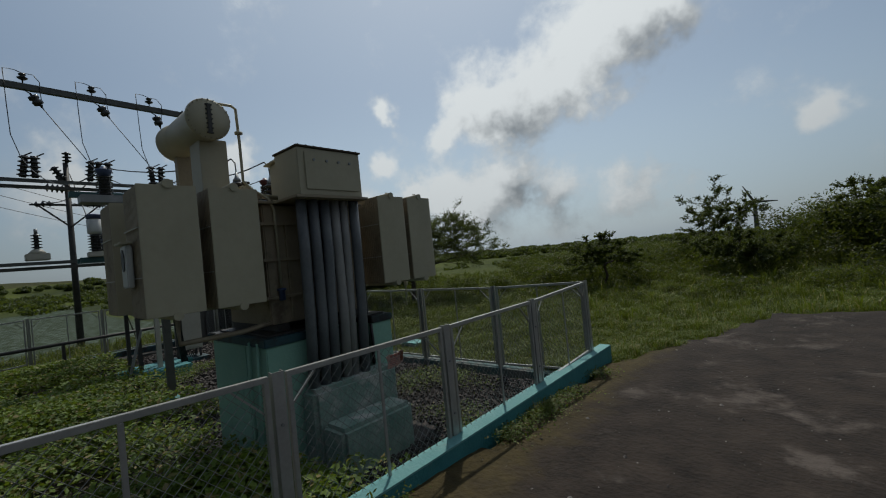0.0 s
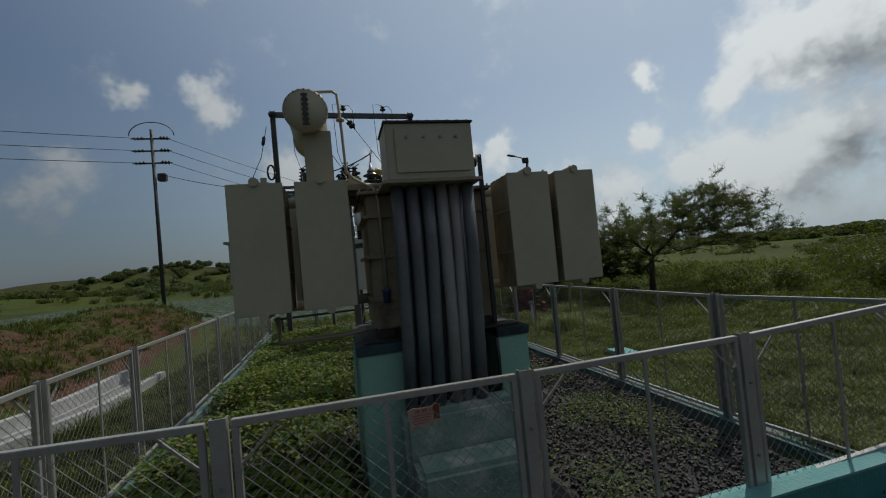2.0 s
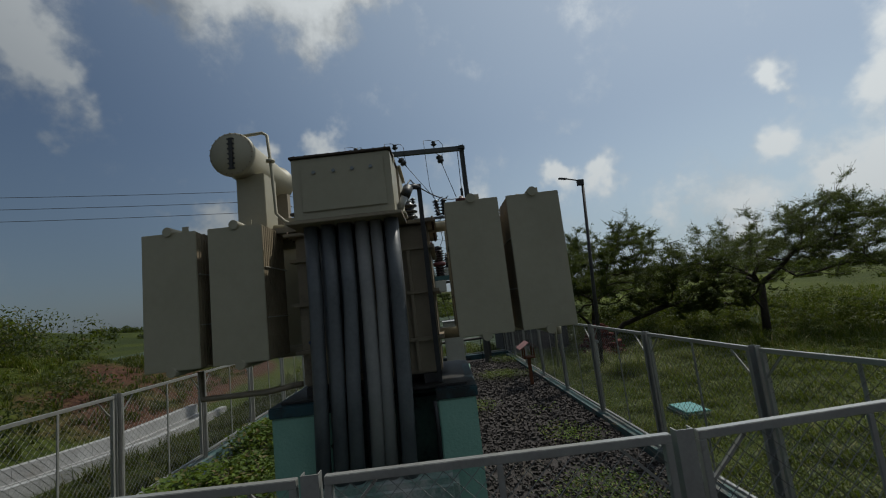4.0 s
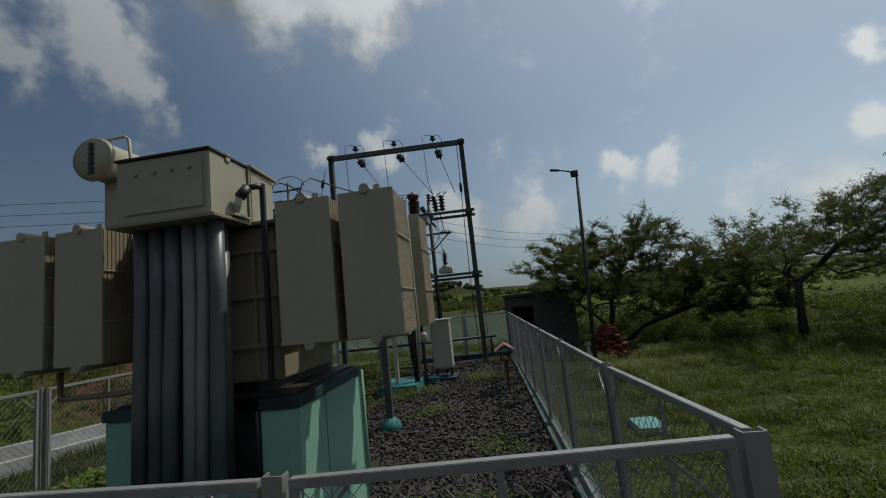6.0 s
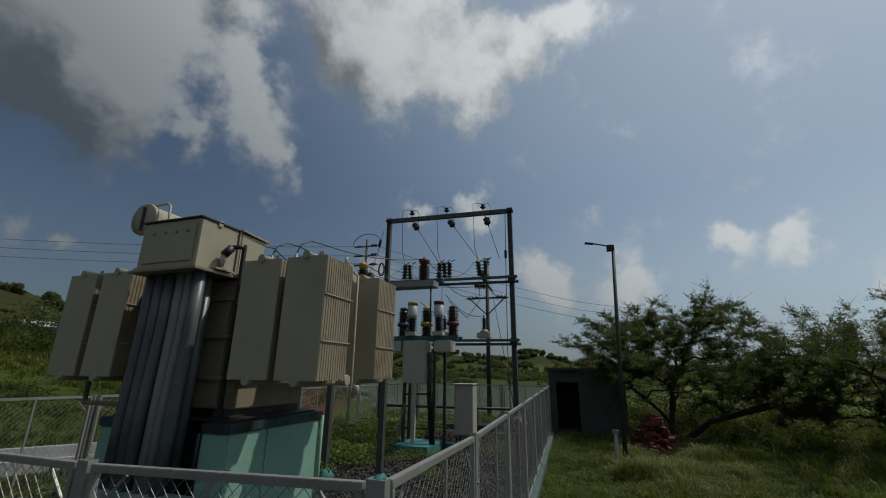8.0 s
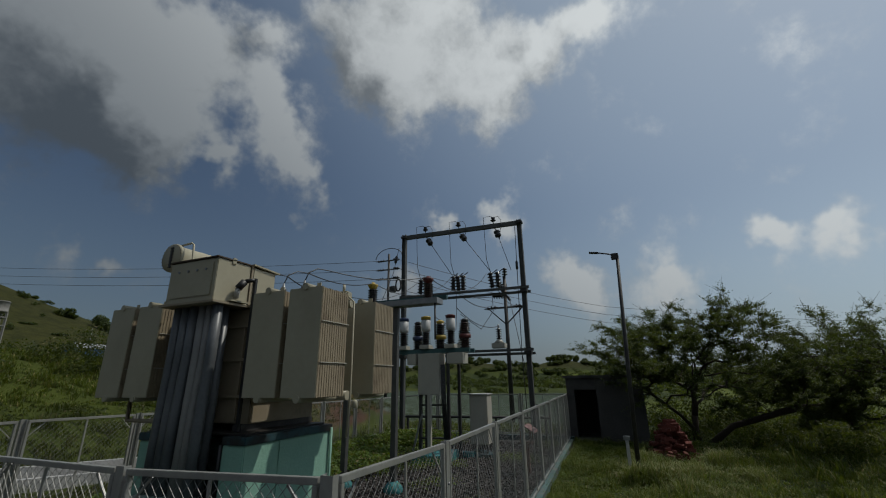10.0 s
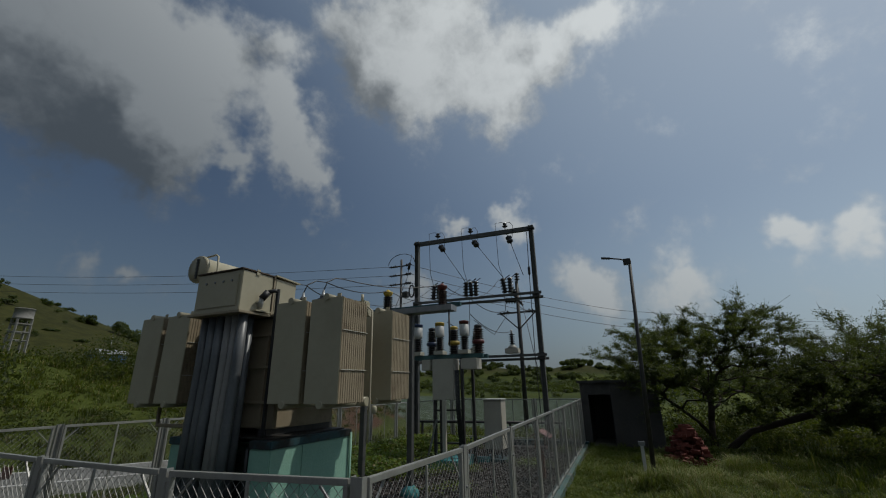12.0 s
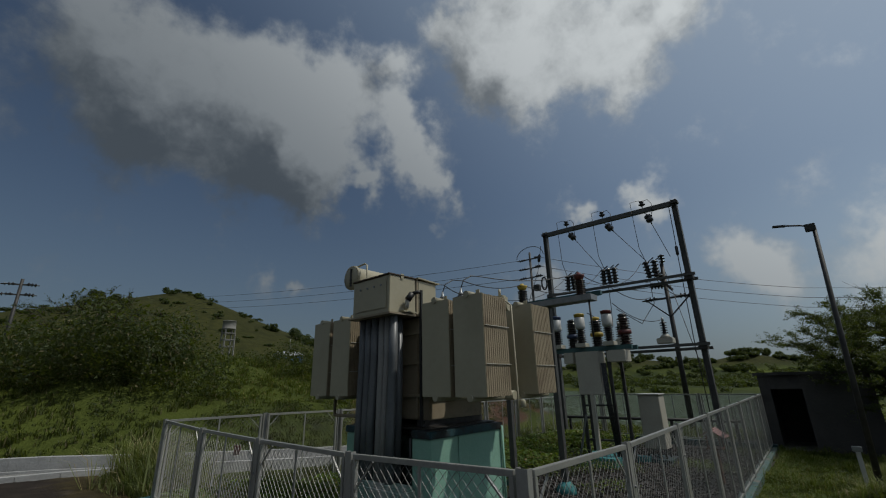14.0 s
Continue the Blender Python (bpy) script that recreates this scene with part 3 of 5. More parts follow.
plinth("plinth_back", [(-17.75, -1.0), (-17.75, 6.3)], .24, -.25, .12, NAVY, NAVY, "dark teal concrete plinth behind the yard")


def fence_sign():
    s = thing("warning_sign", (front_x(2.45) - .045, 2.45, 1.36), "rusted faded pink danger sign wired to the fence", "sign")
    x = front_x(2.45) - .04
    bm = bmesh.new()
    outline = [(-.10, -.005), (-.06, -.012), (.075, .01), (.095, .03), (.10, .115), (.062, .128), (.05, .112), (-.03, .108), (-.07, .118), (-.105, .10), (-.088, .05)]
    lo = [bm.verts.new((x, 2.45 + a, 1.37 + b)) for a, b in outline]
    hi = [bm.verts.new((x + .003, 2.45 + a, 1.37 + b)) for a, b in outline]
    bm.faces.new(lo[::-1]), bm.faces.new(hi)
    for i in range(len(lo)):
        j = (i + 1) % len(lo)
        bm.faces.new((lo[i], lo[j], hi[j], hi[i]))
    part("plate", bm, SIGNRED, s)
    bm = bmesh.new()
    for k, (w, a) in enumerate(((.03, -.06), (.03, -.015), (.025, .03))):
        box(x + .0045, x + .0065, 2.45 + a, 2.45 + a + w, 1.455, 1.475, bm=bm)
    for k in range(4):
        box(x + .0045, x + .0065, 2.45 - .07, 2.45 + .05 - .012 * k, 1.435 - .016 * k, 1.441 - .016 * k, bm=bm)
    part("faded_lettering", bm, SIGNINK, s, "rows of worn unreadable lettering")
    bm = box(x + .0045, x + .0065, 2.45 + .055, 2.45 + .092, 1.40, 1.49, bm=None)
    part("rust_patch", bm, RUST, s, "rust-eaten corner")


fence_sign()

# ---- the transformer on its pedestal ----
def build_pedestal():
    p = thing("pedestal", (-5.5, 3.05, -.1), "mint painted masonry pedestal with oil-blackened dark top", "pedestal")
    part("front_pier", box(-5.3, -4.74, 2.13, 2.78, -.1, 1.45, .012), MINT, p)
    part("front_pier", box(-5.3, -4.74, 3.66, 4.02, -.1, 1.45, .012), MINT, p)
    part("body", box(-6.36, -5.303, 2.13, 4.02, -.1, 1.45, .012), MINT, p)
    part("recess_wall", box(-5.295, -5.1, 2.783, 3.657, -.1, 1.42), MINT_DARK, p, "darker mint recess with black oil stains behind the cable pipes")
    bm = box(-6.38, -4.72, 2.11, 2.785, 1.452, 1.55, .01)
    box(-6.38, -4.72, 3.655, 4.04, 1.452, 1.55, .01, bm)
    box(-6.38, -5.25, 2.79, 3.65, 1.452, 1.55, .01, bm)
    part("top_band", bm, NAVY, p, "dark teal painted top edge")
    part("oil_stain_slab", box(-6.3, -4.8, 2.2, 3.95, 1.553, 1.575, .006), OILY, p, "oil-blackened concrete top")
    bm = bmesh.new()
    for y in (2.3, 2.52):
        tube([(-4.9 - (2.52 - y), 2.105, 1.5), (-4.9 - (2.52 - y), 2.09, .9), (-4.9 - (2.52 - y), 2.095, .1)], .018, bm)
    part("conduit", bm, MINT, p, "thin painted conduits down the side")
    part("conduit", tube([(-6.34, 4.05, 1.5), (-6.34, 4.052, .8), (-6.34, 4.05, .05)], .02), MINT, p)
    part("drain_hole", rod((-4.745, 2.68, 1.16), (-4.735, 2.68, 1.16), .022), BLACK, p)
    part("stained_conduit", tube([(-4.73, 3.64, 1.45), (-4.725, 3.645, 1.2), (-4.73, 3.635, .9)], .022), BLACK, p, "oil-black pipe end")


def build_cable_block():
    b = thing("cable_block", (-4.3, 3.1, -.1), "weathered whitish mint plaster block at the foot of pipes", "concrete block")
    part("upper_block", box(-4.735, -4.42, 2.5, 3.78, -.1, .88, .05), MINT_WORN, b)
    part("step", box(-4.417, -3.98, 2.55, 3.62, -.1, .5, .05), MINT_WORN, b)


def build_radiator(x0, x1, y0, y1, parent):
    """A bank of pressed steel fins on two header pipes; its first fin faces the road."""
    z0, z1 = 1.97, 3.28
    yc, count = (y0 + y1) / 2, 12
    rad = part("radiator", box(x0 - .014, x0, y0, y1, z0 + .02, z1, .006), CREAM, parent, "cream painted fin radiator bank")
    pitch = (x0 - .014 - x1) / count
    for k in range(count):
        x = x0 - .016 - pitch * (k + .5)
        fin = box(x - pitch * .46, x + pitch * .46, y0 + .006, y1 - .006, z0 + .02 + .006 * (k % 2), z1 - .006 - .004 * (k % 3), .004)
        part("fin", fin, FINPAINT, rad, "brownish pressed steel fin")
    for nm, z in (("upper_header", z1 + .012), ("lower_header", z0 + .01)):
        part(nm, rod((x0 + .02, yc, z), (x1 - .14, yc, z), .045, seg=14), CREAM, rad)
    for nm, z in (("tie_strip", 2.38), ("tie_strip", 2.86)):
        for y in (y0 - .004, y1 + .002):
            part(nm, box(x1 - .02, x0 - .03, y - .004, y + .006, z, z + .009), KIOSKPAINT, rad, "thin pale tie strip")
    bm = box(x0 - .16, x0 - .15, yc - .03 + .07, yc + .03 + .07, z1 - .01, z1 + .085)
    part("lifting_lug", bm, CREAM, rad)
    return rad


BUSHING_Y = (2.55, 3.05, 3.5)


def build_transformer():
    t = thing("transformer", (-5.6, 3.05, 1.575), "large cream painted oil power transformer on mint pedestal", "transformer")
    # tank with stiffeners and bolted lid
    part("tank", box(-6.25, -5.02, 2.36, 3.74, 1.66, 3.16, .015), CREAM_DIRTY, t, "soiled cream steel tank")
    for z in (1.98, 2.45, 2.9):
        part("stiffener", box(-6.30, -4.97, 2.31, 3.79, z, z + .035), CREAM_DIRTY, t)
    for y in (2.62, 3.05, 3.5):
        for za, zb in ((1.7, 1.978), (2.017, 2.448), (2.487, 2.898)):
            part("stiffener", box(-5.018, -4.975, y, y + .03, za, zb), CREAM_DIRTY, t)
    part("lid", box(-6.34, -4.94, 2.27, 3.83, 3.165, 3.2, .006), CREAM_DIRTY, t)
    bm = bmesh.new()
    for k in range(14):
        for y in (2.30, 3.80):
            rod((-6.28 + k * .1, y, 3.15), (-6.28 + k * .1, y, 3.225), .012, bm, 6)
    tagged(part("lid_bolts", bm, GASKET, t), kind="stuff")
    part("base_channel", box(-6.3, -4.95, 2.4, 2.55, 1.578, 1.658), DARKSTEEL, t)
    part("base_channel", box(-6.3, -4.95, 3.55, 3.7, 1.578, 1.658), DARKSTEEL, t)
    # radiators, four a side
    for y0, y1 in ((1.02, 1.54), (1.65, 2.17), (3.93, 4.45), (4.53, 5.04)):
        build_radiator(-4.68, -5.22, y0, y1, t)
        build_radiator(-5.88, -6.42, y0, y1, t)
    gauge = part("gauge_housing", box(-5.14, -4.93, .95, 1.008, 2.3, 2.72, .012), WHITEPAINT, t, "white steel housing with dark oval recess")
    part("gauge_hood", box(-5.18, -4.90, .91, 1.01, 2.725, 2.75, .006), CREAM, gauge)
    # black disc stands in for the plate's dark, unlit recess
    oval = lathe([(0, .05), (.006, .05)], (-5.035, .948, 2.57), (0, -1, 0), seg=18)
    bmesh.ops.scale(oval, vec=(1.1, 1, 2.2), space=Matrix.Translation((5.035, -.948, -2.57)), verts=oval.verts)
    part("gauge_window", oval, BLACK, gauge, "black disc for the dark oval recess")
    for ya, yb in ((1.2, 2.36), (3.74, 4.9)):
        for z in (3.2, 1.99):
            part("header_pipe", rod((-5.5, ya, z), (-5.5, yb, z), .06, seg=14), CREAM, t)
    part("drain_pipe", tube([(-5.4, 4.9, 3.28), (-5.4, 5.0, 3.2), (-5.4, 5.01, 2.0), (-5.4, 4.98, 1.5)], .014), CREAM, t, "thin white drain pipe")
    part("valve", box(-5.50, -5.36, 4.72, 4.9, 3.22, 3.36, .02), CREAM, t)
    part("valve_stem", rod((-5.43, 4.8, 3.36), (-5.43, 4.8, 3.46), .02), CREAM, t)
    part("valve", lathe([(0, .02), (.01, .035), (.08, .035), (.1, .02)], (-5.45, 5.05, 1.84)), CREAM, t)
    # low-voltage cable box
    bx = part("cable_box", box(-4.99, -4.44, 2.57, 3.48, 3.2, 3.775, .008), CREAM, t, "cream sheet steel cable box")
    part("cover_plate", box(-4.438, -4.425, 2.66, 3.42, 3.27, 3.72, .004), CREAM, bx, "bolted cover")
    for y in (2.78, 2.96, 3.13, 3.3):
        part("cover_bolt", rod((-4.424, y, 3.63), (-4.41, y, 3.63), .017, seg=8), STEEL, bx)
    part("lid", box(-5.01, -4.42, 2.555, 3.495, 3.778, 3.80, .004), GASKET, bx, "rust-edged lid")
    bm = bmesh.new()
    for k in range(9):
        rod((-4.45, 2.6 + k * .105, 3.8), (-4.45, 2.6 + k * .105, 3.812), .01, bm, 6)
        rod((-4.98, 2.6 + k * .105, 3.8), (-4.98, 2.6 + k * .105, 3.812), .01, bm, 6)
    tagged(part("lid_bolt", bm, GASKET, bx), kind="stuff")
    part("bottom_flange", box(-5.04, -4.40, 2.5, 3.54, 3.165, 3.197, .004), CREAM_DIRTY, bx)
    part("lifting_lug", box(-4.72, -4.66, 3.485, 3.495, 3.74, 3.82), CREAM, bx)
    part("corner_strip", box(-5.02, -4.992, 3.47, 3.50, 3.17, 3.80), CREAM_DIRTY, bx)
    r = part("rear_cable_box", box(-5.44, -5.03, 2.72, 3.50, 3.23, 3.76, .006), CREAM, t)
    bm = bar((-5.0, 3.1, 3.80), (-5.50, 3.1, 3.77), .86, .02)
    part("canopy", bm, CREAM, r)
    # cable gland and black cable down the side
    part("gland", rod((-4.78, 3.49, 3.28), (-4.74, 3.56, 3.40), .035), WHITEPAINT, t, "white cable gland")
    part("gland_boss", rod((-4.74, 3.56, 3.40), (-4.80, 3.6, 3.5), .05), BLACK, t)
    part("gland_arm", tube([(-4.80, 3.6, 3.5), (-4.85, 3.66, 3.52), (-4.89, 3.7, 3.52)], .03), BLACK, t)
    part("side_bracket", box(-4.93, -4.66, 3.485, 3.56, 3.215, 3.235), CREAM, t)
    part("riser_channel", box(-4.91, -4.87, 3.68, 3.725, 1.58, 3.55, .004), BLACK, t, "black steel cable riser")
    # conservator with gauge, support and breather pipe
    cons = part("conservator", lathe([(0, .02), (.004, .225), (.03, .235), (.05, .235), (.055, .21), (1.1, .21), (1.11, .235), (1.16, .235), (1.17, .2), (1.2, .02)], (-4.9, 1.81, 4.10), (-1, 0, 0), seg=32), CREAM, t, "cream cylindrical oil conservator")
    part("gauge_strip", box(-4.898, -4.884, 1.79, 1.83, 3.93, 4.27, .003), DARKSTEEL, cons, "dark oil level gauge")
    bm = bmesh.new()
    for k in range(7):
        for s in (-.028, .028):
            rod((-4.9, 1.81 + s, 3.94 + k * .053), (-4.886, 1.81 + s, 3.94 + k * .053), .009, bm, 6)
    tagged(part("gauge_bolt", bm, DARKSTEEL, cons), kind="stuff")
    for k in range(24):
        y, z = 1.81 + .219 * math.cos(k * math.pi / 12), 4.1 + .219 * math.sin(k * math.pi / 12)
        part("rim_bolt", rod((-4.893, y, z), (-4.905, y, z), .007, seg=6), CREAM_DIRTY, cons)
    part("support_column", box(-5.42, -5.1, 1.75, 2.05, 3.30, 3.93, .006), CREAM, t)
    part("support_beam", box(-5.5, -5.05, 1.72, 2.4, 3.24, 3.297), CREAM_DIRTY, t)
    part("support_leg", box(-6.0, -5.9, 1.75, 2.0, 3.25, 3.92), CREAM_DIRTY, t)
    part("support_beam", box(-6.05, -5.85, 1.72, 2.4, 3.2, 3.247), CREAM_DIRTY, t)
    part("breather_pipe", tube([(-5.0, 1.85, 4.32), (-5.0, 2.1, 4.335), (-5.0, 2.15, 4.3), (-5.02, 2.17, 3.9), (-5.04, 2.18, 3.45), (-5.05, 2.26, 3.36), (-5.02, 2.46, 3.24), (-4.98, 2.5, 3.1), (-4.97, 2.5, 2.1)], .017), CREAM, t, "bent breather pipe")
    part("pipe_flange", lathe([(0, .02), (0.005, .045), (.03, .045), (.035, .02)], (-5.01, 2.165, 4.0)), CREAM, t)
    part("breather", lathe([(0, .02), (.01, .04), (.12, .04), (.13, .055), (.15, .055), (.16, .02)], (-4.97, 2.5, 1.95)), BLUEPAINT, t, "dark blue silica breather")
    part("relay", box(-5.4, -5.15, 2.2, 2.35, 3.3, 3.42, .02), CREAM, t)
    part("relay_pipe", rod((-5.3, 2.0, 3.36), (-5.3, 2.75, 3.3), .035), CREAM, t)
    part("valve_wheel", lathe([(0, .01), (.03, .012), (.04, .05), (.06, .05), (.065, .01)], (-5.25, 2.3, 3.42)), DARKSTEEL, t)
    # high-voltage bushings
    for y in BUSHING_Y:
        part("turret", rod((-6.1, y, 3.2), (-6.1, y, 3.36), .11, seg=16), CREAM, t)
        b = part("bushing", lathe(sheds(.3, .06, .115, 4), (-6.1, y, 3.36)), DARKPORC, t, "black porcelain bushing")
        part("bushing_cap", lathe([(0, .05), (.03, .055), (.06, .03), (.14, .012)], (-6.1, y, 3.662)), STEEL, b)
    # lower frame below the radiators
    part("sampling_pipe", tube([(-5.0, 1.35, 1.93), (-5.0, 1.36, 1.66), (-5.0, 2.0, 1.66), (-5.0, 2.35, 1.7)], .03), CREAM_DIRTY, t)


def build_cable_pipes():
    rng = random.Random(3)
    for k, y in enumerate((2.66, 2.82, 2.98, 3.135, 3.27, 3.42)):
        x = -4.60 + rng.uniform(-.015, .015)
        pale = k in (3, 4)
        lean = rng.uniform(-.02, .02)
        bm = tube([(x, y - .05 + lean, .875), (x + .01, y - .02 + lean, 1.7), (x, y, 2.5), (x, y, 3.17)], .066 if k != 4 else .056, seg=14)
        solid("cable_pipe", bm, PIPE_PALE if pale else PIPE, "pale faded plastic cable pipe" if pale else "dark grey-blue plastic cable pipe", "pipe", "pipes below the cable box")
    for y in (2.74, 2.9, 3.06, 3.35):
        bm = tube([(-4.68 - .08, y - .02, .875), (-4.76, y, 2.0), (-4.76, y, 3.17)], .06, seg=12)
        solid("cable_pipe", bm, PIPE, "dark grey-blue plastic cable pipe", "pipe", "pipes below the cable box")


build_pedestal()
build_cable_block()
build_transformer()
build_cable_pipes()


# ---- switch gear behind ----
def i_post(x, y, z0, z1, size=.17):
    bm = box(x - size / 2, x + size / 2, y - size / 2, y - size / 2 + .014, z0, z1)
    box(x - size / 2, x + size / 2, y + size / 2 - .014, y + size / 2, z0, z1, bm=bm)
    box(x - .006, x + .006, y - size / 2 + .014, y + size / 2 - .014, z0, z1, bm=bm)
    return bm


GR, GL = (-16.22, 5.17), (-15.98, .13)


def gantry_at(y):
    t = (y - GL[1]) / (GR[1] - GL[1])
    return GL[0] + t * (GR[0] - GL[0])


def pin_insulator(x, y, z, parent):
    b = part("pin_insulator", lathe([(0, .015), (.1, .018), (.11, .05), (.15, .11), (.17, .12), (.19, .07), (.22, .055), (.25, .085), (.28, .08), (.31, .03)], (x, y, z)), DARKPORC, parent, "dark porcelain pin insulator")
    return b


def build_gantry():
    g = thing("gantry", (-16.1, 2.65, -.1), "galvanised steel line gantry with insulators and jumpers", "gantry")
    for x, y in (GR, GL):
        part("post", i_post(x, y, -.1, 8.28), GANTRYSTEEL, g)
        part("post_cap", box(x - .13, x + .13, y - .13, y + .13, 8.1, 8.2, .01), DARKSTEEL, g)
        for z in (3.12, 5.42):
            part("clamp", box(x - .16, x + .16, y - .13, y + .13, z - .12, z + .12, .01), DARKSTEEL, g)
    part("top_beam", bar((*GL, 8.14), (*GR, 8.14), .14, .17), GANTRYSTEEL, g)
    for z, over in ((5.42, .22), (3.12, .22)):
        d = (Vector(GR) - Vector(GL)).normalized() * over
        a, b = Vector(GL), Vector(GR) + d
        part("cross_beam", bar((a.x + .16, a.y - .1, z + .05), (b.x + .16, b.y, z + .05), .09, .09), GANTRYSTEEL, g)
        part("cross_beam", bar((a.x - .16, a.y - .1, z - .07), (b.x - .16, b.y, z - .07), .09, .09), GANTRYSTEEL, g)
    # strain insulators and jumpers
    for k, (y, ym) in enumerate(((1.12, 2.35), (2.62, 3.95), (4.12, 4.75))):
        x = gantry_at(y)
        pin_insulator(x, y, 8.225, g)
        tip = Vector((x + .1, y + .12, 7.95))
        low = Vector((gantry_at(ym) + .1, ym, 6.2))
        d = (low - tip).normalized()
        part("strain_insulator", lathe([(0, .02), (.06, .03), (.08, .12), (.16, .13), (.2, .08), (.24, .13), (.33, .12), (.36, .03), (.46, .015)], tip, d, seg=12), DARKPORC, g)
        part("strain_link", rod((x, y, 8.06), tip, .015), STEEL, g)
        part("conductor", tube([tip + d * .45, low], .012, seg=5), DARKSTEEL, g)
        up = Vector((x, y, 8.53))
        part("jumper", tube([up, up + Vector((0, -.15, .06)), up + Vector((.1, -.38, .02)), up + Vector((.1, -.36, -.9)), up + Vector((.1, -.33, -1.8)), (gantry_at(y) + .1, y - .15, 6.05)], .011, seg=5), DARKSTEEL, g)
        part("jumper", tube([up, up + Vector((0, .22, 0)), up + Vector((.05, .34, -.2)), up + Vector((.08, .33, -.45)), tip + d * .45], .011, seg=5), DARKSTEEL, g)
    for y in (.95, 1.2, 2.38, 2.62, 2.8, 4.0, 4.22):
        x = gantry_at(y)
        part("post_insulator", lathe(sheds(.6, .07, .135, 5), (x + .15, y, 5.55), (.1, (y % .5 - .2) * .5, 1)), DARKPORC, g, "dark stacked post insulator")
        part("switch_blade", bar((x + .15, y, 6.12), (x + .15, y + .22, 6.26), .03, .03), DARKSTEEL, g)
    part("tyre_ring", tube([(-15.8, -.05 + .12 * math.cos(a), 6.02 + .26 * math.sin(a)) for a in np.linspace(0, 6.2832, 15)], .035, seg=6), BLACK, g, "black ring hung on the post")
    part("post_stay", tube([(-15.9, -.1, 7.7), (-15.9, -.35, 6.6), (-15.9, -.9, 5.4)], .012, seg=5), DARKSTEEL, g)
    part("stay_insulator", lathe([(0, .02), (.05, .06), (.3, .06), (.35, .02)], (-15.9, -.2, 7.35), (0, -.2, -1)), DARKPORC, g)
    part("earth_wire", tube([(-16.15, 5.0, 8.0), (-16.12, 4.98, 6.2), (-16.1, 4.95, 3.0), (-16.1, 5.0, .1)], .014, seg=5), DARKSTEEL, g)
    part("earth_insulator", lathe([(0, .03), (.04, .05), (.3, .05), (.34, .03)], (-16.13, 4.98, 6.2)), DARKPORC, g)
    # lower beam: lone capped insulator on a pale box
    for y in (1.12, 2.6, 4.1):
        x = gantry_at(y)
        b = part("pale_box", box(x - .2, x + .2, y - .25, y + .25, 3.26, 3.45, .02), KIOSKPAINT, g)
        part("box_neck", lathe([(0, .2), (.1, .12), (.14, .06)], (x, y, 3.45)), KIOSKPAINT, b)
        part("post_insulator", lathe(sheds(.42, .05, .12, 5), (x, y, 3.58)), DARKPORC, b)
        part("terminal", rod((x, y, 4.0), (x, y, 4.14), .04), STEEL, b)
    part("loop_cable", tube(arc((gantry_at(4.1), 4.1, 4.08), (-13.1, 3.6, 4.35), .25), .012, seg=5), DARKSTEEL, g)
    for y, yb in ((2.5, 2.65), (3.95, 3.6)):
        part("drop_cable", tube([(gantry_at(y) + .1, y, 5.5), (gantry_at(y) + .4, y + .1, 4.6), (gantry_at(y) + .9, yb + .1, 3.9), (-13.4, yb, 4.2)], .012, seg=5), DARKSTEEL, g)


build_gantry()


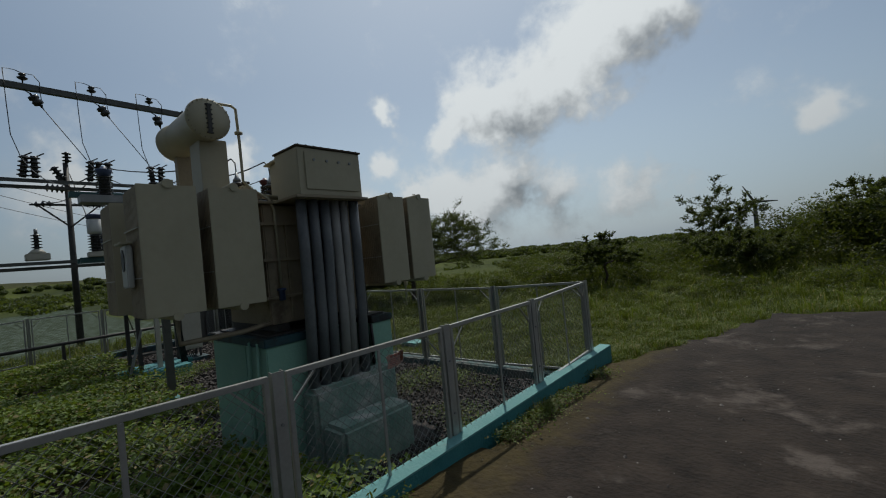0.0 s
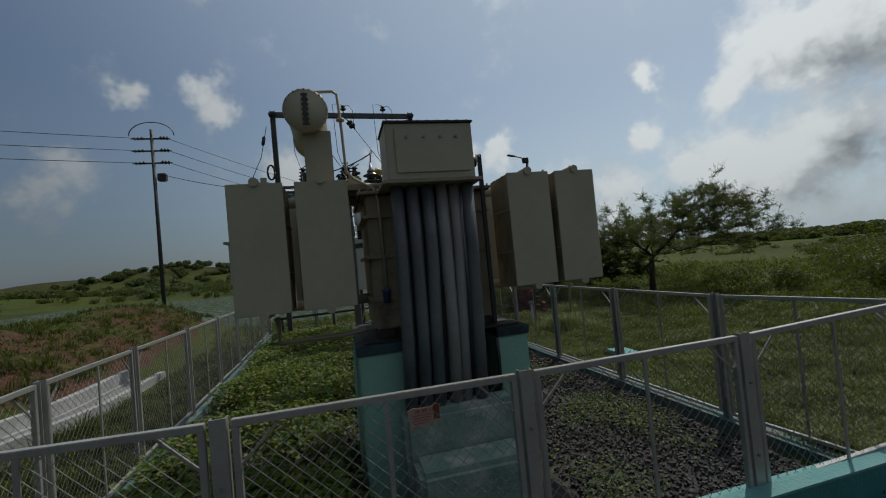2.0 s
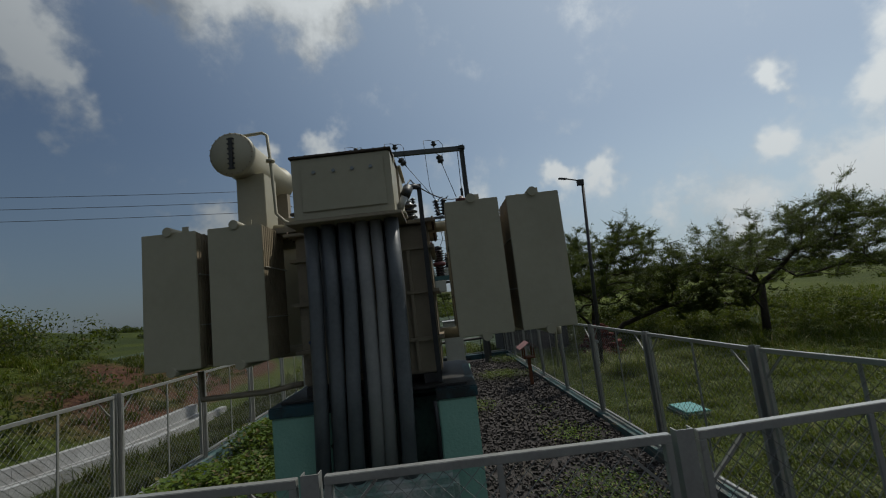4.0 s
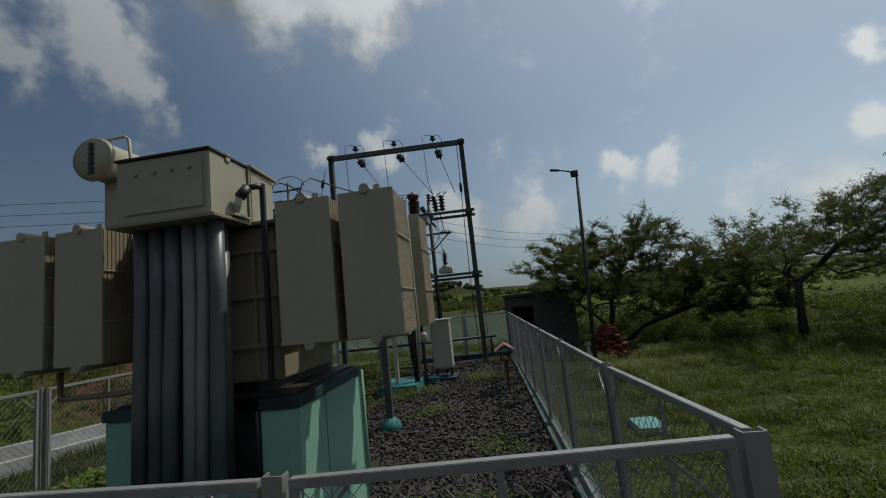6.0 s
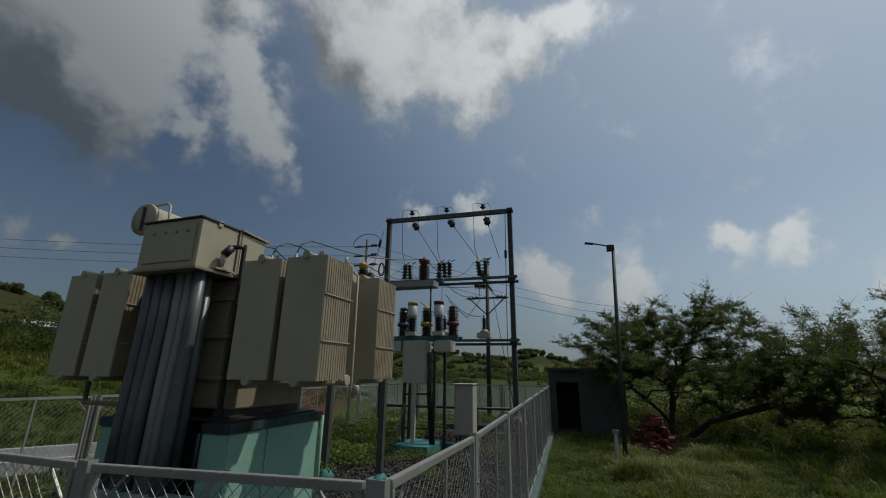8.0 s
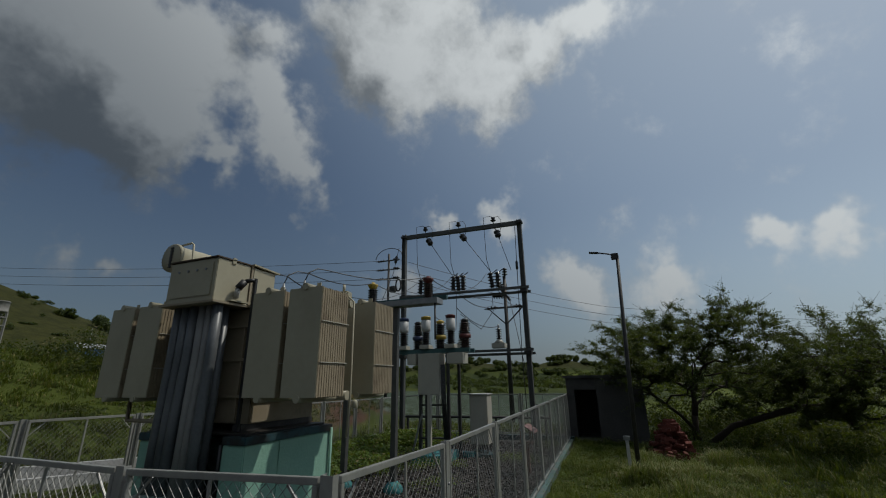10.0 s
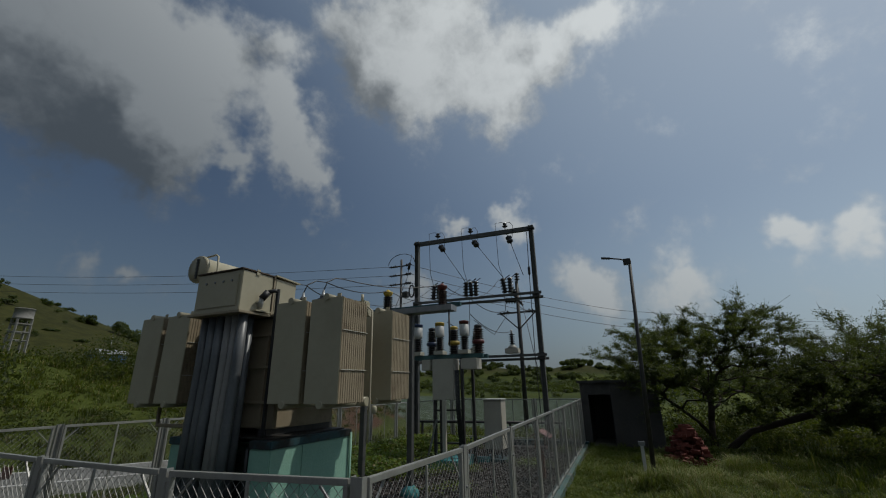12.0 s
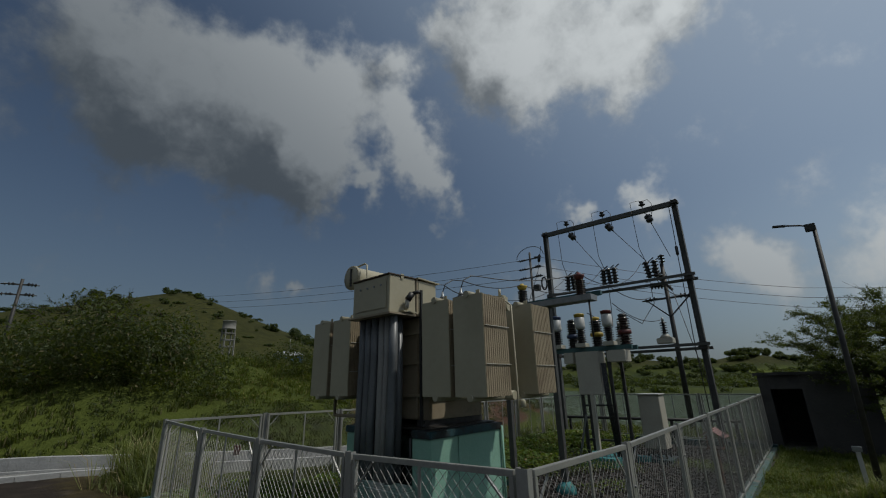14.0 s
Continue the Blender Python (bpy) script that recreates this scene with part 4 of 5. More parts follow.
def build_breaker():
    b = thing("circuit_breaker", (-12.9, 2.9, -.06), "outdoor breaker with colour-capped bushings on teal frame", "circuit breaker")
    part("foundation", box(-13.3, -12.0, 2.5, 3.5, -.1, .2, .02), TEAL, b, "teal painted foundation")
    part("foundation", box(-13.6, -13.303, 2.2, 3.9, -.1, .12, .02), TEAL, b)
    for x, y in ((-13.25, 2.45), (-13.25, 3.55), (-12.6, 2.55), (-12.6, 3.45)):
        part("leg", bar((x, y, -.05), (x, y, 2.95), .08, .08), DARKSTEEL, b)
    for z in (.55, 1.45):
        part("brace", bar((-12.6, 2.5, z), (-12.6, 3.5, z + .02), .05, .05), DARKSTEEL, b)
    part("pale_post", box(-12.5, -12.4, 2.86, 2.96, .2, 1.75), KIOSKPAINT, b)
    part("diagonal", bar((-12.55, 2.3, .1), (-12.58, 2.6, 1.2), .05, .05), STEEL, b)
    part("top_beam", bar((-12.75, 1.6, 3.02), (-12.75, 4.1, 3.02), .1, .12), TEALSTEEL, b)
    part("top_beam", bar((-13.2, 1.6, 3.02), (-13.2, 4.1, 3.02), .1, .12), TEALSTEEL, b)
    part("mechanism_box", box(-13.0, -12.5, 2.5, 3.2, 1.75, 2.94, .015), KIOSKPAINT, b, "pale steel mechanism cabinet")
    part("terminal_box", box(-13.0, -12.55, 3.42, 3.95, 2.62, 2.94, .015), KIOSKPAINT, b)
    part("terminal_box", box(-13.0, -12.55, 2.1, 2.4, 2.62, 2.94, .015), KIOSKPAINT, b)
    for y, cap in ((1.9, BLUEPAINT), (2.68, YELPAINT), (3.52, REDPAINT)):
        h = 3.09
        p = part("bushing", lathe(sheds(.52, .09, .15, 8), (-12.7, y, h)), DARKPORC, b)
        part("head", lathe([(0, .09), (.03, .14), (.1, .145), (.36, .145), (.38, .1)], (-12.7, y, h + .52), seg=16), WHITEPAINT, p, "white enamelled head")
        part("cap", lathe([(0, .15), (.07, .155), (.09, .16), (.11, .1)], (-12.7, y, h + .9), seg=16), cap, p)
        part("pole_base", box(-12.85, -12.55, y - .16, y + .16, 3.085, 3.2, .01), KIOSKPAINT, p)
        q = part("rear_insulator", lathe(sheds(.8, .12, .185, 11), (-13.15, y + .3, h)), PORCELAIN if cap == REDPAINT else DARKPORC, b)
        part("band", lathe([(0, .13), (.03, .195), (.12, .195), (.15, .13)], (-13.15, y + .3, h + .3)), cap, q)
        part("cap", lathe([(0, .11), (.08, .14), (.12, .07)], (-13.15, y + .3, h + .8)), cap if cap == YELPAINT else DARKPORC, q)
    for k in range(5):
        part("cable", tube([(-12.52, 3.25 + .03 * k, 2.6), (-12.5, 3.28 + .03 * k, 1.5), (-12.45, 3.4 + .03 * k, .2)], .015, seg=5), BLACK, b)


def build_kiosk():
    k = thing("control_kiosk", (-14.0, 4.0, -.08), "pale grey steel marshalling kiosk on short legs", "kiosk")
    part("base", box(-14.3, -13.45, 3.62, 4.4, -.1, .06, .01), NAVY, k, "dark teal concrete base")
    for x in (-14.1, -13.7):
        for y in (3.78, 4.23):
            part("leg", box(x - .025, x + .025, y - .025, y + .025, .06, .3), DARKSTEEL, k)
    part("cabinet", box(-14.15, -13.65, 3.72, 4.29, .3, 1.7, .012), KIOSKPAINT, k)
    part("door", box(-13.648, -13.635, 3.75, 4.26, .34, 1.66, .004), KIOSKPAINT, k)
    part("roof", box(-14.19, -13.6, 3.69, 4.32, 1.702, 1.735, .008), WHITEPAINT, k)
    for i in range(5):
        part("cable_tail", tube([(-13.8, 3.88 + .06 * i, .3), (-13.75, 3.9 + .05 * i, .16), (-13.8 + .03 * i, 3.95 + .04 * i, .02)], .014, seg=5), BLACK, k)


def build_support_post():
    s = thing("support_post", (-9.2, 3.55, -.08), "steel post on teal domed concrete footing", "post")
    part("footing", lathe([(0, .2), (.14, .2), (.2, .16), (.27, .09)], (-9.2, 3.55, -.1), seg=18), TEAL, s)
    part("post", box(-9.26, -9.14, 3.49, 3.61, .14, 3.78, .006), GANTRYSTEEL, s)
    copy_thing(s, pose(-9.2, 2.3, -.08))
    a = thing("arrester_stand", (-9.2, 2.9, 3.74), "crossbeams with colour-capped surge arresters on posts", "arrester stand")
    part("channel", box(-9.32, -8.98, 1.2, 4.68, 3.79, 3.92, .006), STEEL, a, "weathered steel channel")
    part("teal_beam", box(-9.46, -9.36, 1.1, 4.75, 3.93, 4.03, .006), TEALSTEEL, a)
    for y, cap in ((1.55, BLUEPAINT), (2.95, YELPAINT), (4.42, REDPAINT)):
        r = part("arrester", lathe(sheds(.34, .085, .12, 8), (-9.1, y, 3.925)), PORCELAIN if cap == REDPAINT else DARKPORC, a)
        part("arrester_cap", lathe([(0, .07), (.04, .10), (.10, .125), (.115, .12), (.12, .06), (.17, .04)], (-9.1, y, 4.267), seg=16), cap, r)
    part("hanging_rod", rod((-9.05, 4.6, 3.0), (-9.05, 4.6, 3.8), .02), DARKSTEEL, a)
    q2 = thing("rear_rail", (-16.6, 1.8, -.08), "dark steel pipe rail across the back of the yard", "rail")
    part("rail", rod((-17.3, -.6, .72), (-17.3, 5.6, .78), .05), DARKSTEEL, q2)
    for y in (-.3, 1.6, 3.5, 5.4):
        part("post", box(-17.34, -17.26, y - .04, y + .04, -.1, .72), DARKSTEEL, q2)


def build_birdhouse():
    b = thing("small_shrine", (-11.8, 5.85, -.08), "little weathered box with faded red roof on post", "box on post")
    part("post", box(-11.84, -11.76, 5.81, 5.89, -.1, .66), RUST, b)
    part("shelf", box(-11.98, -11.62, 5.7, 6.0, .66, .69), RUST, b)
    for x in (-11.95, -11.65):
        for y in (5.73, 5.97):
            part("corner_post", box(x - .015, x + .015, y - .015, y + .015, .69, .93), RUST, b)
    bm = bmesh.new()
    r = [bm.verts.new(p) for p in ((-12.1, 5.6, .90), (-11.5, 5.6, .90), (-11.5, 5.85, 1.06), (-12.1, 5.85, 1.06), (-11.5, 6.1, .90), (-12.1, 6.1, .90))]
    u = [bm.verts.new(v.co + Vector((0, 0, .015))) for v in r]
    bm.faces.new((r[0], r[3], r[2], r[1])), bm.faces.new((r[3], r[5], r[4], r[2]))
    bm.faces.new((u[0], u[1], u[2], u[3])), bm.faces.new((u[3], u[2], u[4], u[5]))
    for a, c in ((0, 1), (1, 2), (2, 4), (4, 5), (5, 3), (3, 0)):
        bm.faces.new((r[a], r[c], u[c], u[a]))
    part("roof", bm, PINKROOF, b, "faded red tin roof")


build_breaker()
build_kiosk()
build_support_post()
build_birdhouse()


def build_hut():
    h = thing("hut", (-19.5, 7.5, -.2), "small grey rendered hut with open dark doorway", "hut")
    x1, x0, y0, y1, z1 = -18.45, -21.2, 6.1, 8.85, 2.15
    part("front_wall", box(x1 - .2, x1, y0, 6.38, -.25, z1), HUTWALL, h)
    part("front_wall", box(x1 - .2, x1, 7.2, y1, -.25, z1), HUTWALL, h)
    part("lintel", box(x1 - .2, x1, 6.382, 7.198, 1.72, z1), HUTWALL, h)
    part("side_wall", box(x0, x1 - .202, y1 - .2, y1, -.25, z1), HUTWALL, h)
    part("side_wall", box(x0, x1 - .202, y0, y0 + .2, -.25, z1), HUTWALL, h)
    part("back_wall", box(x0, x0 + .2, y0 + .202, y1 - .202, -.25, z1), HUTWALL, h)
    part("roof_slab", box(x0 - .1, x1 + .08, y0 - .1, y1 + .1, z1 + .002, z1 + .1, .01), HUTWALL, h)
    part("floor", box(x0 + .2, x1 - .2, y0 + .2, y1 - .2, -.25, -.12), CONCRETE, h)


def build_bricks():
    rng = random.Random(5)
    pile = thing("brick_pile", (-16.1, 9.35, -.12), "tumbled heap of red bricks in the grass", "brick pile")
    mesh = finish("brick", box(-.11, .11, -.055, .055, -.04, .04, .004), REDBRICK)
    for k in range(240):
        lay = int(13 * (k / 240) ** 1.3)
        half = 1.1 - lay / 13
        x, y = rng.uniform(-1.0, 1.0) * half, rng.uniform(-.62, .62) * half
        ob = new("brick", mesh)
        ob.parent = pile
        ob.matrix_basis = pose(x, y, .03 + lay * .078, rng.uniform(-14, 14), rng.uniform(-14, 14), rng.choice((0, 90)) + rng.uniform(-25, 25))


FAR_LAMP = (-40.4, 26.2, 5.5)


def build_street_lamp():
    l = thing("street_lamp", (-13.35, 8.45, -.15), "dark rusty street lamp pole with small arm", "street lamp")
    part("pole", tube([(-13.45, 8.3, -.2), (-13.38, 8.4, 2.5), (-13.28, 8.53, 5.55)], [.06, .055, .042], seg=12), DARKSTEEL, l)
    part("arm", tube([(-13.28, 8.53, 5.5), (-13.25, 8.3, 5.6), (-13.2, 7.98, 5.66)], .022), DARKSTEEL, l)
    part("arm_bracket", box(-13.33, -13.22, 8.36, 8.56, 5.42, 5.6, .01), DARKSTEEL, l)
    part("lamp_head", bar((-13.2, 8.02, 5.65), (-13.17, 7.78, 5.68), .1, .04), DARKSTEEL, l)
    w = thing("marker_post", (-13.2, 8.12, -.15), "white painted concrete marker post in grass", "post")
    part("post", box(-13.24, -13.16, 8.08, 8.16, -.2, .62, .01), WHITEPAINT, w)
    part("cap", box(-13.26, -13.14, 8.04, 8.2, .622, .72, .01), STEEL, w)


def build_far_lamp():
    x, y, top = FAR_LAMP
    l = thing("street_lamp", (x, y, -.2), "thin dark street lamp pole behind the trees", "street lamp")
    part("pole", tube([(x, y, -.4), (x, y, top)], [.08, .06], seg=8), DARKSTEEL, l)
    part("arm", tube([(x, y, top - .05), (x + .3, y + .8, top + .1)], .04, seg=6), DARKSTEEL, l)


def build_manhole():
    m = thing("pit_cover", (-8.47, 7.96, -.1), "faded teal concrete pit cover in grass", "pit cover")
    part("rim", box(-8.8, -8.15, 7.72, 8.2, -.2, -.05, .01), TEAL_DULL, m)
    part("cover", box(-8.77, -8.18, 7.75, 8.17, -.048, -.01, .008), TEAL_TOP, m)


build_hut()
build_bricks()
build_street_lamp()
build_far_lamp()
build_manhole()


# ---- drain along the south side ----
def build_drain():
    d = thing("drain", (-8, -4, -.1), "open concrete drain with whitewashed edges", "drain", kind="structure")
    xs = [-13.4 + k * .7 for k in range(43)]
    for name, off, grow, w, z0, z1, mat in (("outer_wall", -.55, 0, .18, -.3, .22, WHITEWASH), ("channel_floor", -.12, .7, .66, -.3, -.1, CONCRETE),
                                            ("outer_slope", -.42, .35, .08, -.3, -.04, WHITEWASH), ("inner_wall", .3, 1.5, .16, -.3, .06, WHITEWASH)):
        bm = bmesh.new()
        for a, b in zip(xs, xs[1:]):
            pa, pb = [(u, drain_y(u) + off + grow * smooth(-5, 0, u), (z0 + z1) / 2 + drain_rise(u)) for u in (a, b)]
            bar(pa, pb, w + (1.4 * smooth(-5, 0, a) if name == "channel_floor" else 0), z1 - z0, bm)
        part(name, bm, mat, d)


build_drain()


# ---- overhead line, far poles and buildings ----
def line_pole(x, y, z0, z1, label, arms):
    p = thing("utility_pole", (x, y, z0), label, "utility pole", "poles of the overhead line")
    part("pole", tube([(x, y, z0 - .3), (x, y, z1)], [.13, .09], seg=10), DARKSTEEL, p)
    for z, half in arms:
        arm = part("crossarm", bar((x, y - half, z), (x, y + half, z), .09, .09), DARKSTEEL, p)
        for s in (-1, 1):
            part("insulator", lathe([(0, .03), (.1, .04), (.13, .13), (.2, .04), (.3, .04), (.33, .13), (.4, .04), (.5, .04), (.53, .13), (.6, .04), (.75, .03)], (x, y + s * half * .45, z + .05), (.2, s, -.12)), DARKPORC, arm)
    return p


far = line_pole(-30.5, -9.1, -.3, 12.6, "tall dark utility pole with three insulator arms", ((12.0, .9), (11.2, .9), (10.4, .9)))
part("top_hoop", tube([(-30.5, -9.1 + 1.3 * math.cos(a), 12.2 + .9 * math.sin(a)) for a in np.linspace(0, math.pi, 12)], .03, seg=5), DARKSTEEL, far)
part("pole_switch", box(-30.7, -30.3, -8.9, -8.4, 9.2, 9.7, .05), DARKSTEEL, far)
line_pole(-1.3, -31.8, 2.0, 9.6, "dark utility pole behind the earth bank", ((9.2, .6), (8.5, .6))).matrix_basis @= pose(0, 0, 0, 0, 0, 70)
PX, PY = -23.2, 2.7
near = line_pole(PX, PY, -.3, 7.75, "dark pole with crossarm and stays behind the yard", ((5.95, 1.05),))
part("arm_stay", bar((PX + .1, PY - .95, 5.9), (PX + .1, PY, 5.0), .06, .06), DARKSTEEL, near)
part("arm_stay", bar((PX + .1, PY + .95, 5.9), (PX + .1, PY, 5.0), .06, .06), DARKSTEEL, near)
part("pole_insulator", lathe(sheds(.6, .08, .18, 4), (PX + .05, PY - .1, 7.0), (0, -.6, 1)), DARKPORC, near)
part("pole_insulator", lathe(sheds(.6, .08, .18, 4), (PX + .05, PY - .1, 6.6), (0, -1, .1)), DARKPORC, near)
part("pole_insulator", lathe(sheds(.45, .06, .16, 3), (PX + .05, PY + .05, 7.75)), DARKPORC, near)
part("pole_fuse", bar((PX + .1, PY + .3, 6.3), (PX + .1, PY - .3, 7.1), .12, .12), DARKSTEEL, near)
part("stay_wire", tube([(PX, PY + .1, 7.3), (PX + 1.6, PY + 1.6, 0)], .02, seg=4), DARKSTEEL, near)


def wire_run(points, sag, label="thin overhead power line"):
    pts = []
    for a, b in zip(points, points[1:]):
        pts += arc(a, b, sag, 12)[:-1]
    pts.append(Vector(points[-1]))
    solid("power_line", tube(pts, .018, seg=4), DARKSTEEL, label, "power line", "overhead lines")


for k, z in enumerate((12.05, 11.25, 10.45)):
    wire_run([(-30.5, -9.9, z), (-21.5, -60, 15.3 - .9 * k), (-20, -160, 19 - k)], .5)
    wire_run([(-30.5, -8.3, z), (-45, 7.5, 8.9 - .8 * k), (-75, 45, 8.4 - .8 * k)], .35)
wire_run([(-30.3, -8.6, 9.6), (PX, PY - .3, 6.6)], .4)
wire_run([(PX, PY - .8, 6.1), (-16.1, 2.4, 5.6)], .3)
wire_run([(PX, PY + .8, 6.1), (-16.1, 4.1, 5.6)], .35)


for y, (gy, gz) in zip(BUSHING_Y, ((1.55, 4.42), (2.95, 4.42), (4.42, 4.42))):
    pts = [Vector((-6.1, y, 3.79)), Vector((-6.16, y + .02, 3.95)), Vector((-6.35, y + .05, 4.06))] + arc((-6.6, y + .08, 4.08), (-9.1, gy, gz), .12, 8) + arc((-9.1, gy, gz), (-15.85, gy - .6, 6.1), .5, 10)[1:]
    solid("transformer_lead", tube(pts, .010, seg=6), BLACK, "black lead from bushing over arrester to gantry", "cable", "leads to the gantry")


def build_water_tower():
    x, y = -25.5, -59.5
    z = ground_z(x, y)
    base, top = 2.2 + 72 * math.tan(radians(3.9)), 2.2 + 72 * math.tan(radians(7.6))
    w = thing("water_tower", (x, y, z), "white water tank on tall concrete frame", "water tower")
    for dx in (-.75, .75):
        for dy in (-.75, .75):
            part("leg", bar((x + dx * 1.15, y + dy * 1.15, z - .3), (x + dx * .9, y + dy * .9, top - 1.2), .2, .2), CONCRETE, w)
    for k in range(1, 4):
        zz = base + (top - 1.2 - base) * k / 3.6
        for s in (-1.0, 1.0):
            part("tie_beam", bar((x - .75, y + s * .75, zz), (x + .75, y + s * .75, zz), .13, .13), CONCRETE, w)
            part("tie_beam", bar((x + s * .75, y - .75, zz), (x + s * .75, y + .75, zz), .13, .13), CONCRETE, w)
    part("tank", lathe([(0, .9), (.08, 1.05), (.16, .95), (1.2, .95), (1.24, 1.02), (1.32, .95), (1.4, .2)], (x, y, top - 1.2), seg=20), CONCRETE, w)


def build_shed():
    x, y = -40.0, -68.0
    z = 2.2 + 86 * math.tan(radians(3.5))
    s = thing("shed", (x, y, ground_z(x, y)), "blue-walled shed with pale tin roof", "shed")
    part("wall", box(x - 1.9, x + 1.9, y - 2, y + 2, ground_z(x, y) - .3, z), BLUEWALL, s)
    bm = bar((x - 2.3, y + 1.1, z + .45), (x + 2.3, y + 1.1, z + .45), 2.6, .06, up=(0, .35, 1))
    bar((x - 2.3, y - 1.1, z + .45), (x + 2.3, y - 1.1, z + .45), 2.6, .06, bm, up=(0, -.35, 1))
    part("roof", bm, TIN, s)
    part("mast", rod((x + 1, y + 2.2, z - 2), (x + 1, y + 2.2, z + 3.0), .05), STEEL, s)


def build_turbine():
    a, d = radians(94.3), 420.0
    x, y, hub = math.cos(a) * d, math.sin(a) * d, 2.3 + d * math.tan(radians(2.3))
    # steel grey stands in for the turbine's backlit tone
    t = thing("wind_turbine", (x, y, -5), "distant three-bladed wind turbine, backlit grey in its colour", "wind turbine")
    part("tower", tube([(x, y, -10), (x, y, hub)], [2.0, 1.2], seg=12), GANTRYSTEEL, t)
    part("nacelle", bar((x, y - 3, hub + .6), (x, y + 2, hub + .6), 1.6, 1.6), GANTRYSTEEL, t)
    for k in (115, 235, 355):
        c, s = math.cos(radians(k)), math.sin(radians(k))
        part("blade", tube([(x, y - 3.4, hub + .6), (x + c * 4, y - 3.4, hub + .6 + s * 4), (x + c * 15, y - 3.4, hub + .6 + s * 15)], [.7, 1.0, .35], seg=6), GANTRYSTEEL, t)


build_water_tower()
build_shed()
build_turbine()

# ---- plants ----
def quads(centres, normals, sizes, rng, aspect=1.0):
    """Small leaf faces at centres, as vertex and face arrays."""
    n = normals / (np.linalg.norm(normals, axis=1, keepdims=True) + 1e-9)
    t = np.cross(n, rng.normal(size=n.shape))
    t /= np.linalg.norm(t, axis=1, keepdims=True) + 1e-9
    b = np.cross(n, t)
    s = sizes[:, None]
    corners = np.stack([centres - t * s * aspect, centres + b * s * .45 + n * s * .08, centres + t * s * aspect, centres - b * s * .45 + n * s * .08], 1)
    return corners.reshape(-1, 3), np.arange(len(centres) * 4).reshape(-1, 4)


def leaf_mesh(name, centres, normals, sizes, rng, mat, aspect=1.0):
    v, f = quads(centres, normals, sizes, rng, aspect)
    return raw_mesh(name, v.tolist(), f.tolist(), mat)


def blade_mesh(name, roots, heights, rng, mat, width=.007, lean=1.25):
    """Grass: each blade two bent faces from root to tip."""
    k = len(roots)
    a = rng.uniform(0, 2 * math.pi, k)
    d = np.stack([np.cos(a), np.sin(a), np.zeros(k)], 1)
    side = np.stack([-np.sin(a), np.cos(a), np.zeros(k)], 1)
    h = heights[:, None]
    w = (width * rng.uniform(.6, 1.3, k))[:, None]
    bend = rng.uniform(.1, lean, k)[:, None]
    up = np.array([[0, 0, 1.0]])
    mid = roots + up * h * .6 + d * h * bend * .35
    tip = roots + up * h * (1 - .25 * bend) + d * h * bend
    v = np.stack([roots - side * w, roots + side * w, mid - side * w * .8, mid + side * w * .8, tip], 1).reshape(-1, 3)
    base = np.arange(k)[:, None] * 5
    faces = (base + np.array([[0, 1, 3, 2]])).tolist() + (base + np.array([[2, 3, 4]])).tolist()
    return raw_mesh(name, v.tolist(), faces, mat)


